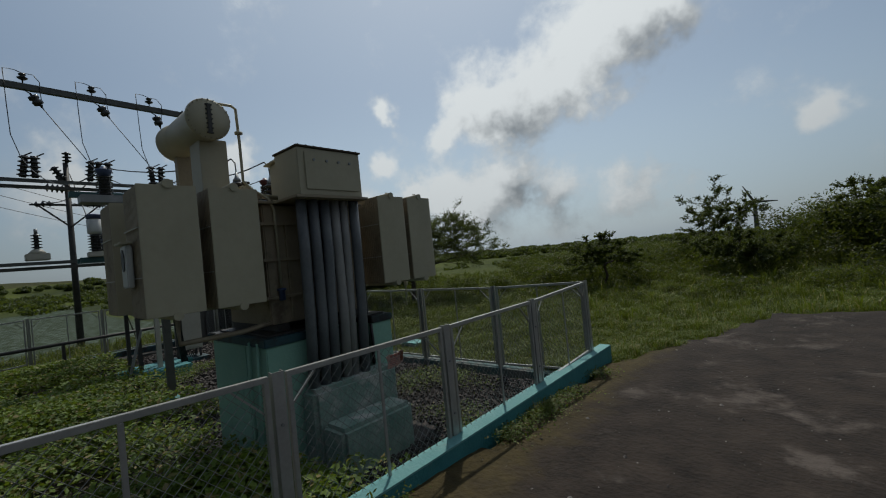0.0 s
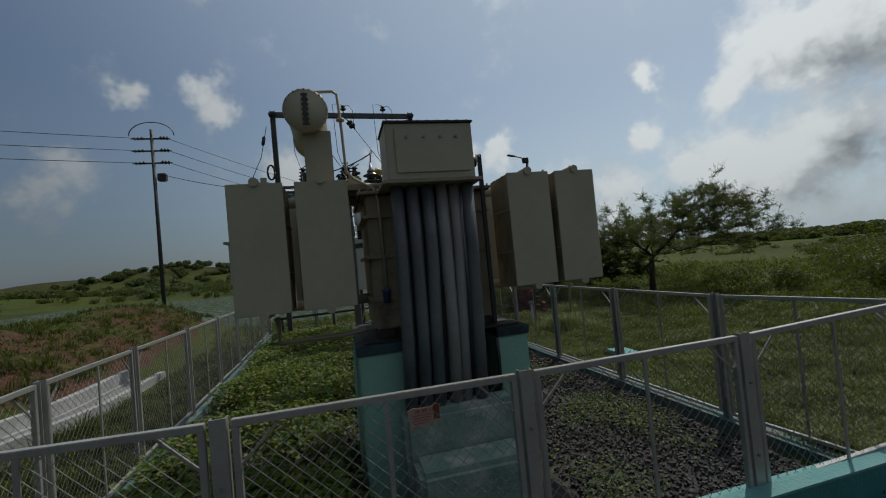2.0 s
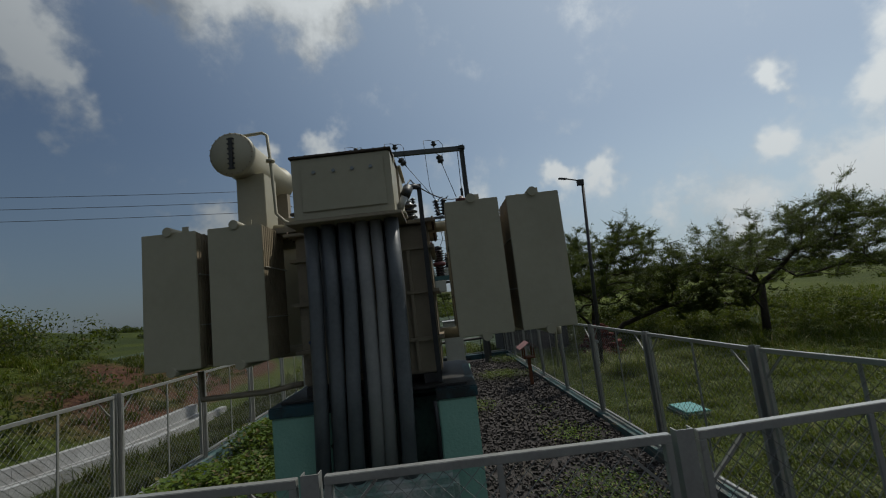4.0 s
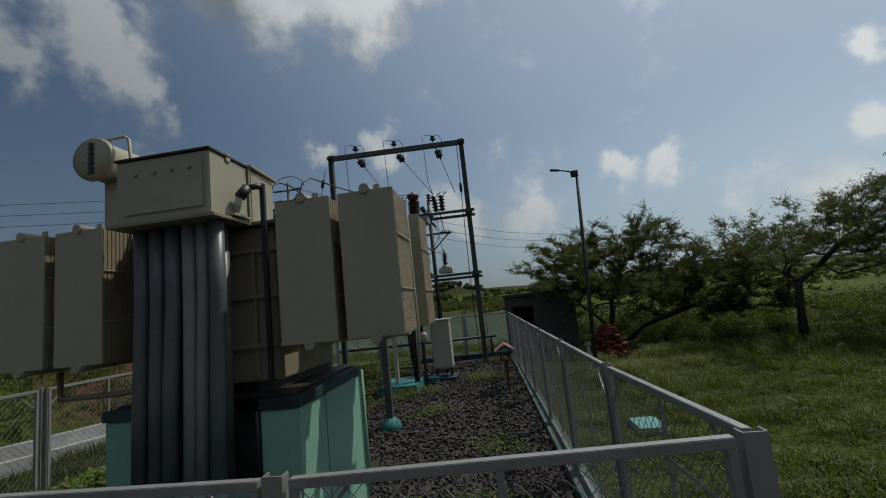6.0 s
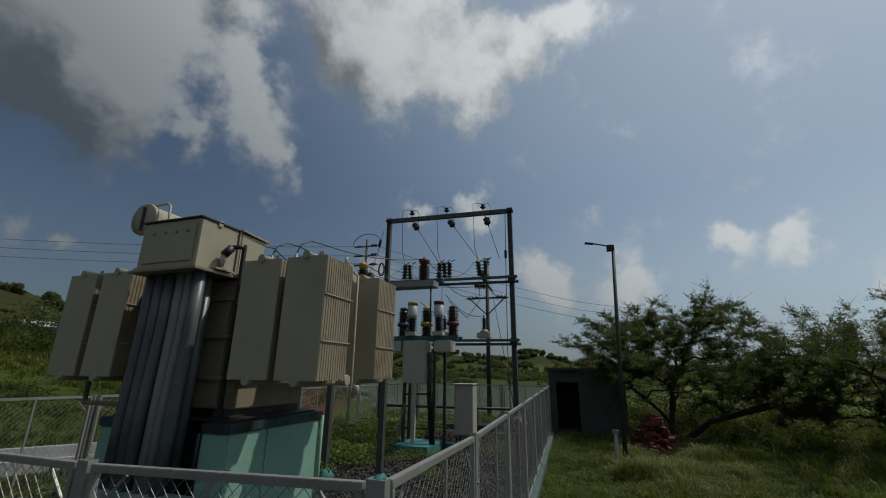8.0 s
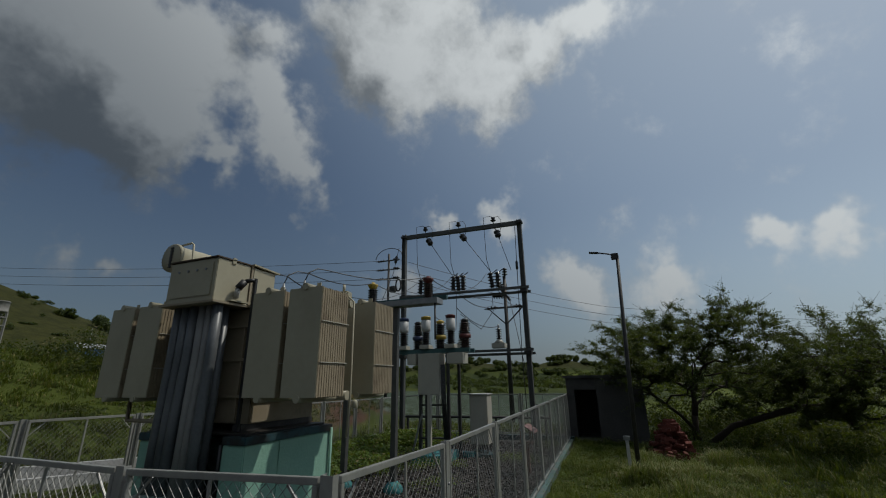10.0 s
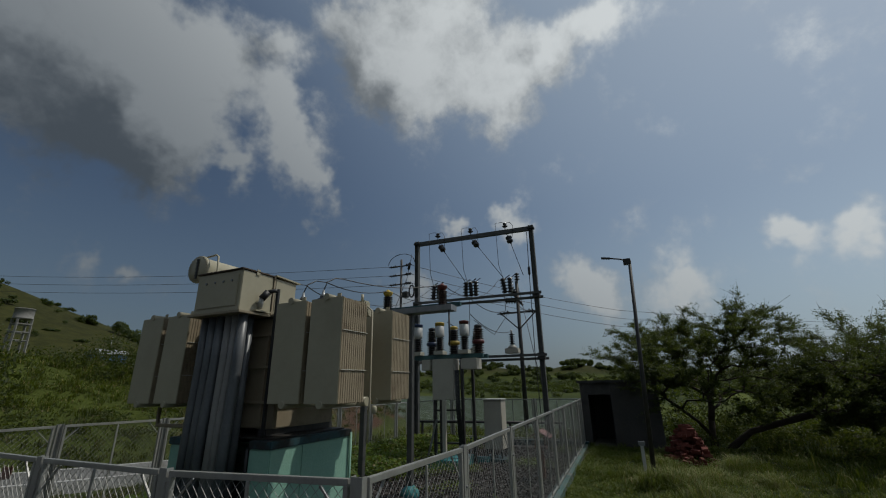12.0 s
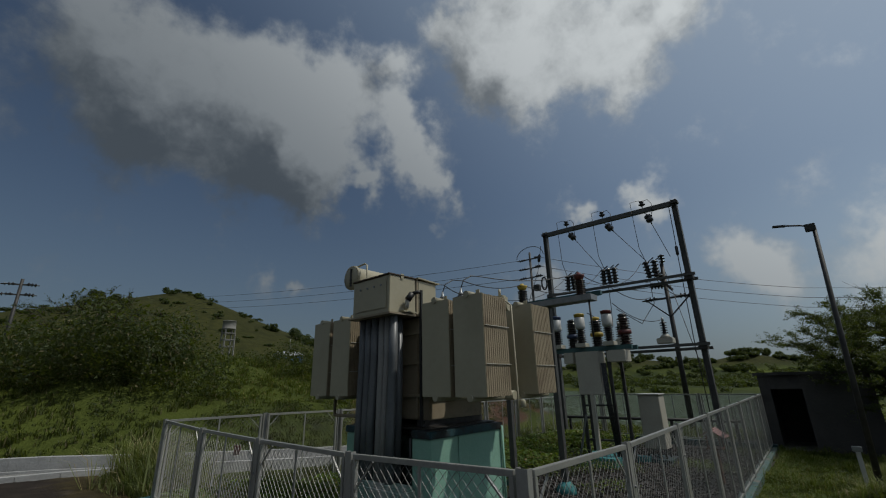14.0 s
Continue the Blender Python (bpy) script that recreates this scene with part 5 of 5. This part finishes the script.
def acacia(x, y, crown, label, seed, tips=260, leaves=90000, leaf=.034, fork=1.2, trunk=(), girth=1.0, clumps=26, drop=.35):
    """A thorn tree: limbs that branch from a forked trunk to every clump of a flat, open crown.
    crown: centre x, y, the rim's height, the top's height, radius along x and along y."""
    rng = np.random.default_rng(seed)
    z = ground_z(x, y) - .1
    tree = thing("acacia_tree", (x, y, z), label, "tree")
    cx, cy, z0, z1, rx, ry = crown
    root = np.array((x, y, z))
    # where the twigs end: clumps scattered through a shallow dome
    rho, ang = np.sqrt(rng.random(clumps)), rng.uniform(0, 2 * math.pi, clumps)
    lift = rng.random(clumps) ** .6
    roof = z0 + (z1 - z0) * (1 - rho ** 2.4)
    heart = np.stack([cx + rx * rho * np.cos(ang), cy + ry * rho * np.sin(ang), z0 - drop * (z1 - z0) * rho + (roof - z0 + drop * (z1 - z0) * rho) * lift], 1)
    size = min(rx, ry)
    ends = heart[rng.integers(0, clumps, tips)] + rng.normal(0, 1, (tips, 3)) * np.array((.20 * size, .20 * size, .11 * (z1 - z0) + .04 * size))
    nodes, parent_of, run = [root], [-1], [0.0]
    for p in list(trunk) or [root + (np.array((cx, cy, z)) - root) * .05 + (.05, -.04, fork * .5), root + (np.array((cx, cy, z)) - root) * .12 + (0, 0, fork)]:
        run.append(run[-1] + float(np.linalg.norm(np.array(p) - nodes[-1])))
        parent_of.append(len(nodes) - 1)
        nodes.append(np.array(p, float))
    branches = [list(range(len(nodes)))]
    first = max(1, len(nodes) - 2)
    for e in ends[np.argsort(np.linalg.norm(ends - nodes[-1], axis=1))]:
        have = np.array(nodes[first:])
        cost = np.linalg.norm(have - e, axis=1) + .42 * np.array(run[first:]) + .8 * np.maximum(0, have[:, 2] - e[2])
        k = first + int(np.argmin(cost))
        q, chain = nodes[k], [k]
        gap = np.linalg.norm(e - q)
        for u in (.25, .5, .75, 1.0):
            p = q + (e - q) * u + np.array((0, 0, .10 * gap * math.sin(u * math.pi))) + (rng.normal(0, .05, 3) * gap if u < 1 else 0)
            run.append(run[chain[-1]] + gap / 4)
            parent_of.append(chain[-1])
            chain.append(len(nodes))
            nodes.append(p)
        branches.append(chain)
    load = np.zeros(len(nodes))
    for chain in branches[1:]:
        k = chain[-1]
        while k >= 0:
            load[k] += 1
            k = parent_of[k]
    thick = girth * .0072 * np.maximum(load, 1) ** .47
    thick[0] *= 1.35
    wood = bmesh.new()
    for chain in branches:
        r = thick[chain].tolist()
        r[0] = min(r[0], r[1] * 1.25)
        tube([nodes[k] for k in chain], r, wood, 9 if load[chain[-1]] > 60 else 5)
    part("trunk", wood, BARK, tree)
    # feathery sprays of leaves on short side twigs
    starts = np.array([nodes[k] for chain in branches[1:] for k in chain[2:]])
    sprays = len(starts) * 5
    foot = np.repeat(starts, 5, 0)
    way = rng.normal(0, 1, (sprays, 3)) * (1, 1, .5) + (0, 0, .38)
    way += .5 * (foot - (cx, cy, z0)) / size
    way *= rng.uniform(.4, 1.3, (sprays, 1)) * .13 * size ** .6 / np.linalg.norm(way, axis=1, keepdims=True) * 1.35
    k = rng.integers(0, sprays, leaves)
    c = foot[k] + way[k] * rng.random((leaves, 1)) + rng.normal(0, 1, (leaves, 3)) * np.array((.035, .035, .022)) * size / 3.5
    ob = new("crown", leaf_mesh("crown", c - np.array(PLACE[tree].translation), rng.normal(0, .8, (leaves, 3)) + (0, 0, 1.0), rng.uniform(.5, 1.1, leaves) * leaf, rng, LEAF_TREE, 1.4))
    ob.parent = tree
    shoots = bmesh.new()
    for k in rng.integers(0, sprays, min(sprays, 1500)):
        tube([foot[k], foot[k] + way[k] * 1.25], [.006, .0025], shoots, 3)
    top = starts[np.argsort(starts[:, 2] + rng.normal(0, .5, len(starts)))[-120:]]
    for p in top:
        g = rng.uniform(.2, .6) * size / 3.5
        e = p + np.array((*(rng.normal(0, .5, 2)), .9)) * g
        tube([p, (p + e) / 2 + rng.normal(0, .04, 3), e], [.008, .006, .003], shoots, 3)
    tagged(part("twig_growth", shoots, BARK, tree), kind="stuff")
    return tree


acacia(-16.1, 15.4, (-16.0, 16.5, 2.7, 4.3, 3.6, 3.8), "wide flat-topped acacia tree with open feathery crown", 11, tips=400, leaves=165000, leaf=.026, fork=1.9, clumps=34)
acacia(-19.9, 10.5, (-19.9, 10.9, 2.5, 4.55, 3.5, 3.8), "dense dark acacia tree with forked trunk beside the hut", 12, tips=480, leaves=250000, leaf=.028, fork=1.0, clumps=40, girth=.95)
acacia(-19.4, 10.8, (-18.9, 14.2, 1.25, 2.95, 2.0, 2.7), "low leaning acacia with drooping dark crown", 13, tips=240, leaves=110000, leaf=.03, trunk=[(-19.3, 11.6, .45), (-19.1, 12.6, .8), (-19.0, 13.4, 1.05), (-18.9, 14.2, 1.2)], clumps=20, girth=1.1)
acacia(-4.4, 29.7, (-4.4, 29.9, 2.6, 4.9, 2.3, 2.6), "feathery thorn tree on the meadow edge", 14, tips=150, leaves=26000, leaf=.05, fork=1.2)
acacia(-7.6, 20.2, (-7.6, 20.2, 1.2, 2.5, 1.7, 1.7), "low bushy thorn tree among scrub", 18, tips=120, leaves=40000, leaf=.045, fork=.4)
acacia(2.9, 24.4, (2.9, 24.4, 2.2, 3.9, 2.3, 2.3), "bushy thorn tree at the edge of the yard", 15, tips=150, leaves=50000, leaf=.05, fork=.7)
acacia(-2.3, 22.5, (-2.3, 22.5, 1.2, 2.2, 1.8, 1.8), "low dark thorn tree in the rough grass", 19, tips=110, leaves=36000, leaf=.045, fork=.4)
acacia(-3.4, -15.0, (-3.2, -15.2, 5.2, 6.3, 2.4, 2.0), "bare-topped thorn tree on the south bank", 17, tips=130, leaves=6000, leaf=.04, fork=2.2)


def bush_cloud(name, spots, rng, mat, per, leaf, label, kind="stuff"):
    """Many bushes in one mesh: (x, y, radius, height) each."""
    cs, ns, ss = [], [], []
    for x, y, r, h in spots:
        z = ground_z(x, y)
        lobes = rng.integers(4, 8)
        for _ in range(lobes):
            o = np.array((x, y, z)) + np.array((*(rng.normal(0, .5, 2) * r), h * rng.uniform(.25, .65)))
            k = int(per / lobes * max(1.0, r / .7) ** 2)
            d = rng.normal(0, 1, (k, 3))
            d /= np.linalg.norm(d, axis=1, keepdims=True)
            rad = rng.uniform(.35, 1.1, (k, 1)) ** .6
            c = o + d * rad * np.array((r * .55, r * .55, h * .42))
            c[:, 2] = np.maximum(c[:, 2], z + .02)
            cs.append(c), ns.append(d + rng.normal(0, .5, (k, 3))), ss.append(np.full(k, leaf * max(r, .35) ** .6) * rng.uniform(.6, 1.2, k))
    mesh = leaf_mesh(name, np.concatenate(cs), np.concatenate(ns), np.concatenate(ss), rng, mat, 1.1)
    return tagged(new(name, mesh), label, "bushes", kind=kind)


rng = np.random.default_rng(21)
LEAF_SCRUB = leaf_material("thorn_scrub_leaves", (.014, .024, .006), (.042, .056, .013), (.10, .085, .04))


def polar(az, d):
    return math.cos(radians(az)) * d - .5, math.sin(radians(az)) * d + 5


# scrub along the meadow to the north
spots = []
for _ in range(230):
    x, y = polar(rng.uniform(84, 126), rng.uniform(18, 50))
    spots.append((x, y, rng.uniform(.5, 1.5), rng.uniform(.5, 1.7)))
for _ in range(70):
    x, y = polar(rng.uniform(72, 88.5), rng.uniform(19, 30))
    spots.append((x, y, rng.uniform(.9, 2.0), rng.uniform(1.5, 3.2)))
for _ in range(30):
    x, y = polar(rng.uniform(84, 118), rng.uniform(12, 18))
    if road_gap(x, y) < -1:
        spots.append((x, y, rng.uniform(.25, .6), rng.uniform(.25, .6)))
for _ in range(26):
    x, y = polar(rng.uniform(128, 168), rng.uniform(17, 30))
    spots.append((x, y, rng.uniform(.3, .8), rng.uniform(.3, .8)))
for _ in range(45):
    x, y = rng.uniform(-27, -17.5), rng.uniform(9.5, 17.5)
    if math.hypot(x + 16.1, y - 9.3) > 2:
        spots.append((x, y, rng.uniform(.3, .8), rng.uniform(.3, .75)))
for x, y, r, h in ((-14.9, 18.3, 1.0, 1.1), (-14.2, 19.2, 1.1, 1.2), (-13.2, 19.6, 1.0, .9), (-17.0, 19.0, 1.0, .9), (-20.8, 9.9, .8, 1.0), (-23.5, 12.6, 1.3, 1.6), (-25.0, 9.5, 1.4, 1.5), (-18.9, 14.8, .6, .5), (-17.4, 13.9, .5, .45), (-22.6, 11.4, 1.1, 1.5), (-23.6, 13.8, 1.3, 1.8), (-23.0, 15.6, 1.3, 1.9), (-22.2, 17.4, 1.2, 1.7), (-24.5, 16.8, 1.5, 2.1), (-21.4, 19.2, 1.1, 1.5), (-19.6, 20.6, 1.2, 1.5)):
    spots.append((x, y, r, h))
for _ in range(130):
    x, y = rng.uniform(-14, 14), 17 + 34 * rng.random()
    if road_gap(x, y) < -.6:
        spots.append((x, y, rng.uniform(.3, 1.0), rng.uniform(.25, .9)))
bush_cloud("meadow_scrub", spots, rng, LEAF_SCRUB, 420, .058, "dark green scrub bushes along the meadow")
# hedge lines and far woods
spots = []
for _ in range(420):
    az = rng.uniform(88, 182)
    d = rng.choice((70, 110, 160, 230, 320)) * rng.uniform(.85, 1.15)
    x, y = polar(az, d)
    spots.append((x, y, d * rng.uniform(.007, .018), d * rng.uniform(.006, .012)))
for _ in range(190):
    x, y = polar(rng.uniform(98, 138), rng.uniform(110, 170))
    spots.append((x, y, rng.uniform(1.4, 2.8), rng.uniform(1.2, 2.2)))
for _ in range(520):
    az = rng.uniform(-180, -140)
    d = rng.uniform(90, 400)
    x, y = polar(az, d)
    spots.append((x, y, d * rng.uniform(.006, .012), d * rng.uniform(.008, .015)))
for _ in range(420):
    az, d = rng.choice((rng.uniform(158, 180), rng.uniform(-180, -150))), rng.uniform(45, 170)
    x, y = polar(az, d)
    if not (-76 < x < -22 and -33 < y < 8):
        spots.append((x, y, d * rng.uniform(.006, .013), d * rng.uniform(.009, .016)))
bush_cloud("far_woods", spots, rng, LEAF_TREE, 60, .26, "far tree lines and hedges between fields")
# scrub on the hill and on the near bank
spots = []
for _ in range(260):
    x, y = -46 + rng.normal(0, 45), -150 + rng.normal(0, 38)
    spots.append((x, y, rng.uniform(.5, 1.5), rng.uniform(.5, 1.4)))
for az, d, r in ((-103.5, 166, 3.0), (-104.5, 168, 2.4), (-107, 164, 1.6), (-112, 150, 2.4), (-116, 140, 3.4), (-118, 138, 4.0), (-119.5, 135, 3.6), (-121, 130, 4.0), (-123, 128, 4.0), (-98, 160, 4.5)):
    x, y = polar(az, d)
    spots.append((x, y, r * .5, r * .75))
bush_cloud("hill_scrub", spots, rng, LEAF_TREE, 150, .2, "scattered trees and scrub on the green hill")
spots = []


def off_mound(x, y):
    """Past 1: away from the grassy mound."""
    return math.hypot((x + 11.0) / 6.5, (y + 13.5) / 6.0)


for _ in range(190):
    x = rng.uniform(-16, 9)
    y = drain_y(x) - 2.4 - 18 * rng.random() ** 1.3
    if off_mound(x, y) > 1:
        spots.append((x, y, rng.uniform(.3, .9), rng.uniform(.25, .8)))
for _ in range(60):
    x = rng.uniform(-6.5, 5)
    y = -11 - 10 * rng.random()
    spots.append((x, y, rng.uniform(.8, 1.6), rng.uniform(1.2, 2.4)))
for _ in range(26):
    x, y = -14.2 + rng.normal(0, 2.2), -12.4 + rng.normal(0, 1.6)
    spots.append((x, y, rng.uniform(.6, 1.3), rng.uniform(.9, 2.0)))
for az, d, r, h in ((-97, 20, 1.7, 3.3), (-101, 19, 1.8, 3.2), (-104.5, 20, 1.7, 3.0), (-107.5, 19, 1.3, 2.1), (-94, 21, 1.6, 2.6), (-91, 22, 1.6, 2.2), (-109.5, 18, .9, 1.3)):
    spots.append((-.5 + d * math.cos(radians(az)), 8.2 + d * math.sin(radians(az)), r, h))
bush_cloud("bank_scrub", spots, rng, LEAF_SCRUB, 300, .06, "low bushes covering the earth bank")


def weeds(name, count, region, mat, leaf, height, label):
    rng = np.random.default_rng(len(name) + count)
    cs = []
    while len(cs) < count:
        x, y, dens = region(rng)
        v = noise.noise((x * .8, y * .8, 12)) * .5 + .5
        if rng.random() > dens * (smooth(.25, .55, v) if dens > .4 else smooth(.57, .72, v)):
            continue
        top = height * (.35 + 1.1 * v)
        for _ in range(6):
            u = rng.random() ** .6
            cs.append((x + rng.normal(0, .09), y + rng.normal(0, .09), max(-.05, ground_z(x, y)) + .03 + top * u))
    c = np.array(cs[:count])
    n = rng.normal(0, .45, (count, 3)) + (0, 0, 1)
    tagged(new(name, leaf_mesh(name, c, n, rng.uniform(.6, 1.25, count) * leaf, rng, mat, .8)), label, "weeds", kind="stuff")


def yard_west(rng):
    x, y = rng.uniform(-16.8, -3.0), -.35 + 2.9 * rng.random() ** 1.15
    if -6.5 < x < -4.6 and y > 2.0:
        return x, y, 0.0
    return x, y, 1.0 if y < 1.9 else .45


def yard_north(rng):
    return rng.uniform(-16.8, -3.1), rng.uniform(2.2, 6.2), .25


def yard_near(rng):
    return rng.uniform(-4.4, -3.0), rng.uniform(-.3, 1.8), 1.0


weeds("yard_weeds", 42000, yard_west, LEAF_WEED, .055, .4, "broad-leaved green weeds overgrowing the yard")
weeds("yard_weeds", 18000, yard_near, LEAF_WEED, .06, .62, "tall broad-leaved weeds behind the fence")
weeds("gravel_weeds", 11000, yard_north, LEAF_WEED, .026, .17, "small weeds sprouting through gravel")


def grass(name, count, region, height, label, mat, width=.006):
    rng = np.random.default_rng(count)
    roots, hs = [], []
    while len(roots) < count:
        x, y, s = region(rng)
        if s <= 0:
            continue
        z = ground_z(x, y) - .02
        v = noise.noise((x * .5, y * .5, 15)) * .5 + .5
        tuft = .45 + 1.1 * smooth(.35, .75, noise.noise((x * 1.7, y * 1.7, 22)) * .5 + .5)
        for _ in range(12):
            roots.append((x + rng.normal(0, .05 * s), y + rng.normal(0, .05 * s), z))
            hs.append(height * s * rng.uniform(.35, 1.0) * (.45 + v) * tuft)
    k = count
    tagged(new(name, blade_mesh(name, np.array(roots[:k]), np.array(hs[:k]), rng, mat, width)), label, "grass", kind="stuff")


def meadow(rng):
    x = rng.uniform(-19, 1.5)
    y = north_y(x) + .12 + 15 * rng.random() ** 1.7
    if road_gap(x, y) > .05 or (-8.85 < x < -8.1 and 7.68 < y < 8.25) or (x < -18.3 and 6 < y < 9):
        return x, y, 0
    return x, y, 1.0


def meadow_far(rng):
    x, y = rng.uniform(-32, 10), 12 + 22 * rng.random()
    return (x, y, 0) if road_gap(x, y) > -.3 else (x, y, 1.7)


def verge(rng):
    y = rng.uniform(-.6, 7.6)
    x = front_x(y) + .17 + abs(rng.normal(0, .14))
    v = noise.noise((x * .3, y * 1.1, 31)) * .5 + .5
    return x, y, .55 + .6 * v if rng.random() < smooth(.5, .72, v) else 0


def south_strip(rng):
    x = rng.uniform(-17, -2.9)
    y = rng.uniform(drain_y(x) + .6, -.75)
    return x, y, 1.0 if x < -4 else .5


def bank(rng):
    x = rng.uniform(-24, 8)
    y = drain_y(x) - 1.4 - 20 * rng.random() ** 1.2
    v = noise.noise((x * .25, y * .25, 8)) * .5 + .5
    if off_mound(x, y) < .95:
        return x, y, 0
    return x, y, 1.3 if rng.random() < smooth(.2, .55, v) else 0


def mound(rng):
    a, r = rng.uniform(0, 6.283), rng.random() ** .5
    x, y = -11.0 + 6.5 * r * math.cos(a), -13.5 + 6.0 * r * math.sin(a)
    return (x, y, 1.1) if y < drain_y(x) - 2.2 else (x, y, 0)


def corner_tuft(rng):
    return -3.5 + rng.normal(0, .38), -2.6 + rng.normal(0, .75), 1.0


def tussock(rng):
    cx, cy = ((-13.0, 8.9), (-13.9, 9.3), (-14.6, 8.7), (-12.3, 8.4), (-14.9, 10.2), (-13.3, 10.4), (-11.6, 9.3), (-17.2, 8.9))[rng.integers(0, 8)]
    return cx + rng.normal(0, .3), cy + rng.normal(0, .3), 1.0


def behind(rng):
    return rng.uniform(-23, -17.9), rng.uniform(-3, 6), 1.2


LEAF_LOW = leaf_material("low_meadow_leaves", (.022, .048, .006), (.10, .145, .014), (.15, .14, .05))


def meadow_clump(rng):
    x = rng.uniform(-18, .5)
    y = north_y(x) + .2 + 12 * rng.random() ** 1.6
    if road_gap(x, y) > -.1 or (-8.95 < x < -8.0 and 7.6 < y < 8.35):
        return x, y, 0.0
    return x, y, .9


def verge_clump(rng):
    y = rng.uniform(-.6, 7.6)
    x = front_x(y) + .2 + abs(rng.normal(0, .13))
    return x, y, .8 * smooth(.45, .62, noise.noise((x * .3, y * 1.1, 31)) * .5 + .5)


weeds("meadow_weeds", 45000, meadow_clump, LEAF_LOW, .017, .15, "low leafy weeds in clumps through the meadow")
weeds("verge_weeds", 5000, verge_clump, LEAF_LOW, .024, .16, "small leafy weeds rooted along the plinth")
grass("meadow_grass", 230000, meadow, .2, "bright green meadow grass beside the fence", BLADE, .007)
grass("far_meadow_grass", 60000, meadow_far, .25, "taller meadow grass further off", BLADE, .014)
grass("verge_grass", 6000, verge, .26, "tufts of pale green grass along the plinth", BLADE_PALE, .005)
grass("drain_grass", 22000, south_strip, .3, "grass between fence and drain", BLADE_DULL, .008)
grass("bank_grass", 70000, bank, .2, "long grass on the earth bank", BLADE_DULL, .012)
grass("mound_grass", 42000, mound, .26, "bright yellow-green grass on the mound", BLADE, .012)
grass("corner_grass", 5000, corner_tuft, .95, "tall arching grass by the fence corner", BLADE_PALE, .009)
grass("tussock_grass", 14000, tussock, .42, "tall pale tussocks round the lamp and brick heap", BLADE_PALE, .007)
grass("back_grass", 10000, behind, .3, "grass behind the yard", BLADE, .01)


def tall_weed(x, y, z, h, seed, label):
    rng = np.random.default_rng(seed)
    w = thing("tall_weed", (x, y, z), label, "weed")
    stem = bmesh.new()
    cs = []
    for k in range(5):
        a = rng.uniform(0, 6.28)
        tip = np.array((x, y, z)) + (math.cos(a) * h * .22, math.sin(a) * h * .22, h * rng.uniform(.6, 1))
        tube([(x, y, z - .03), (np.array((x, y, z)) + tip) / 2 + (0, 0, .04), tip], [.006, .004, .002], stem, 4)
        for u in np.linspace(.25, 1, 16):
            cs += [np.array((x, y, z)) * (1 - u) + tip * u + rng.normal(0, .022, 3) for _ in range(5)]
    part("stem", stem, LEAFSTEM, w)
    c = np.array(cs)
    ob = new("leaves", leaf_mesh("leaves", c - (x, y, z), rng.normal(0, .6, c.shape) + (0, 0, 1), rng.uniform(.5, 1, len(c)) * .022, rng, LEAF_WEED, 1.4))
    ob.parent = w


LEAFSTEM = material("green_stem", (.10, .14, .04), (.16, .2, .06), .7)
tall_weed(-.95, 1.75, road_z(1.75) - .01, .36, 1, "lone yellow-green weed growing from the asphalt")
tall_weed(-2.4, 1.6, road_z(1.6) - .01, .42, 2, "grassy weed growing at the foot of fence")
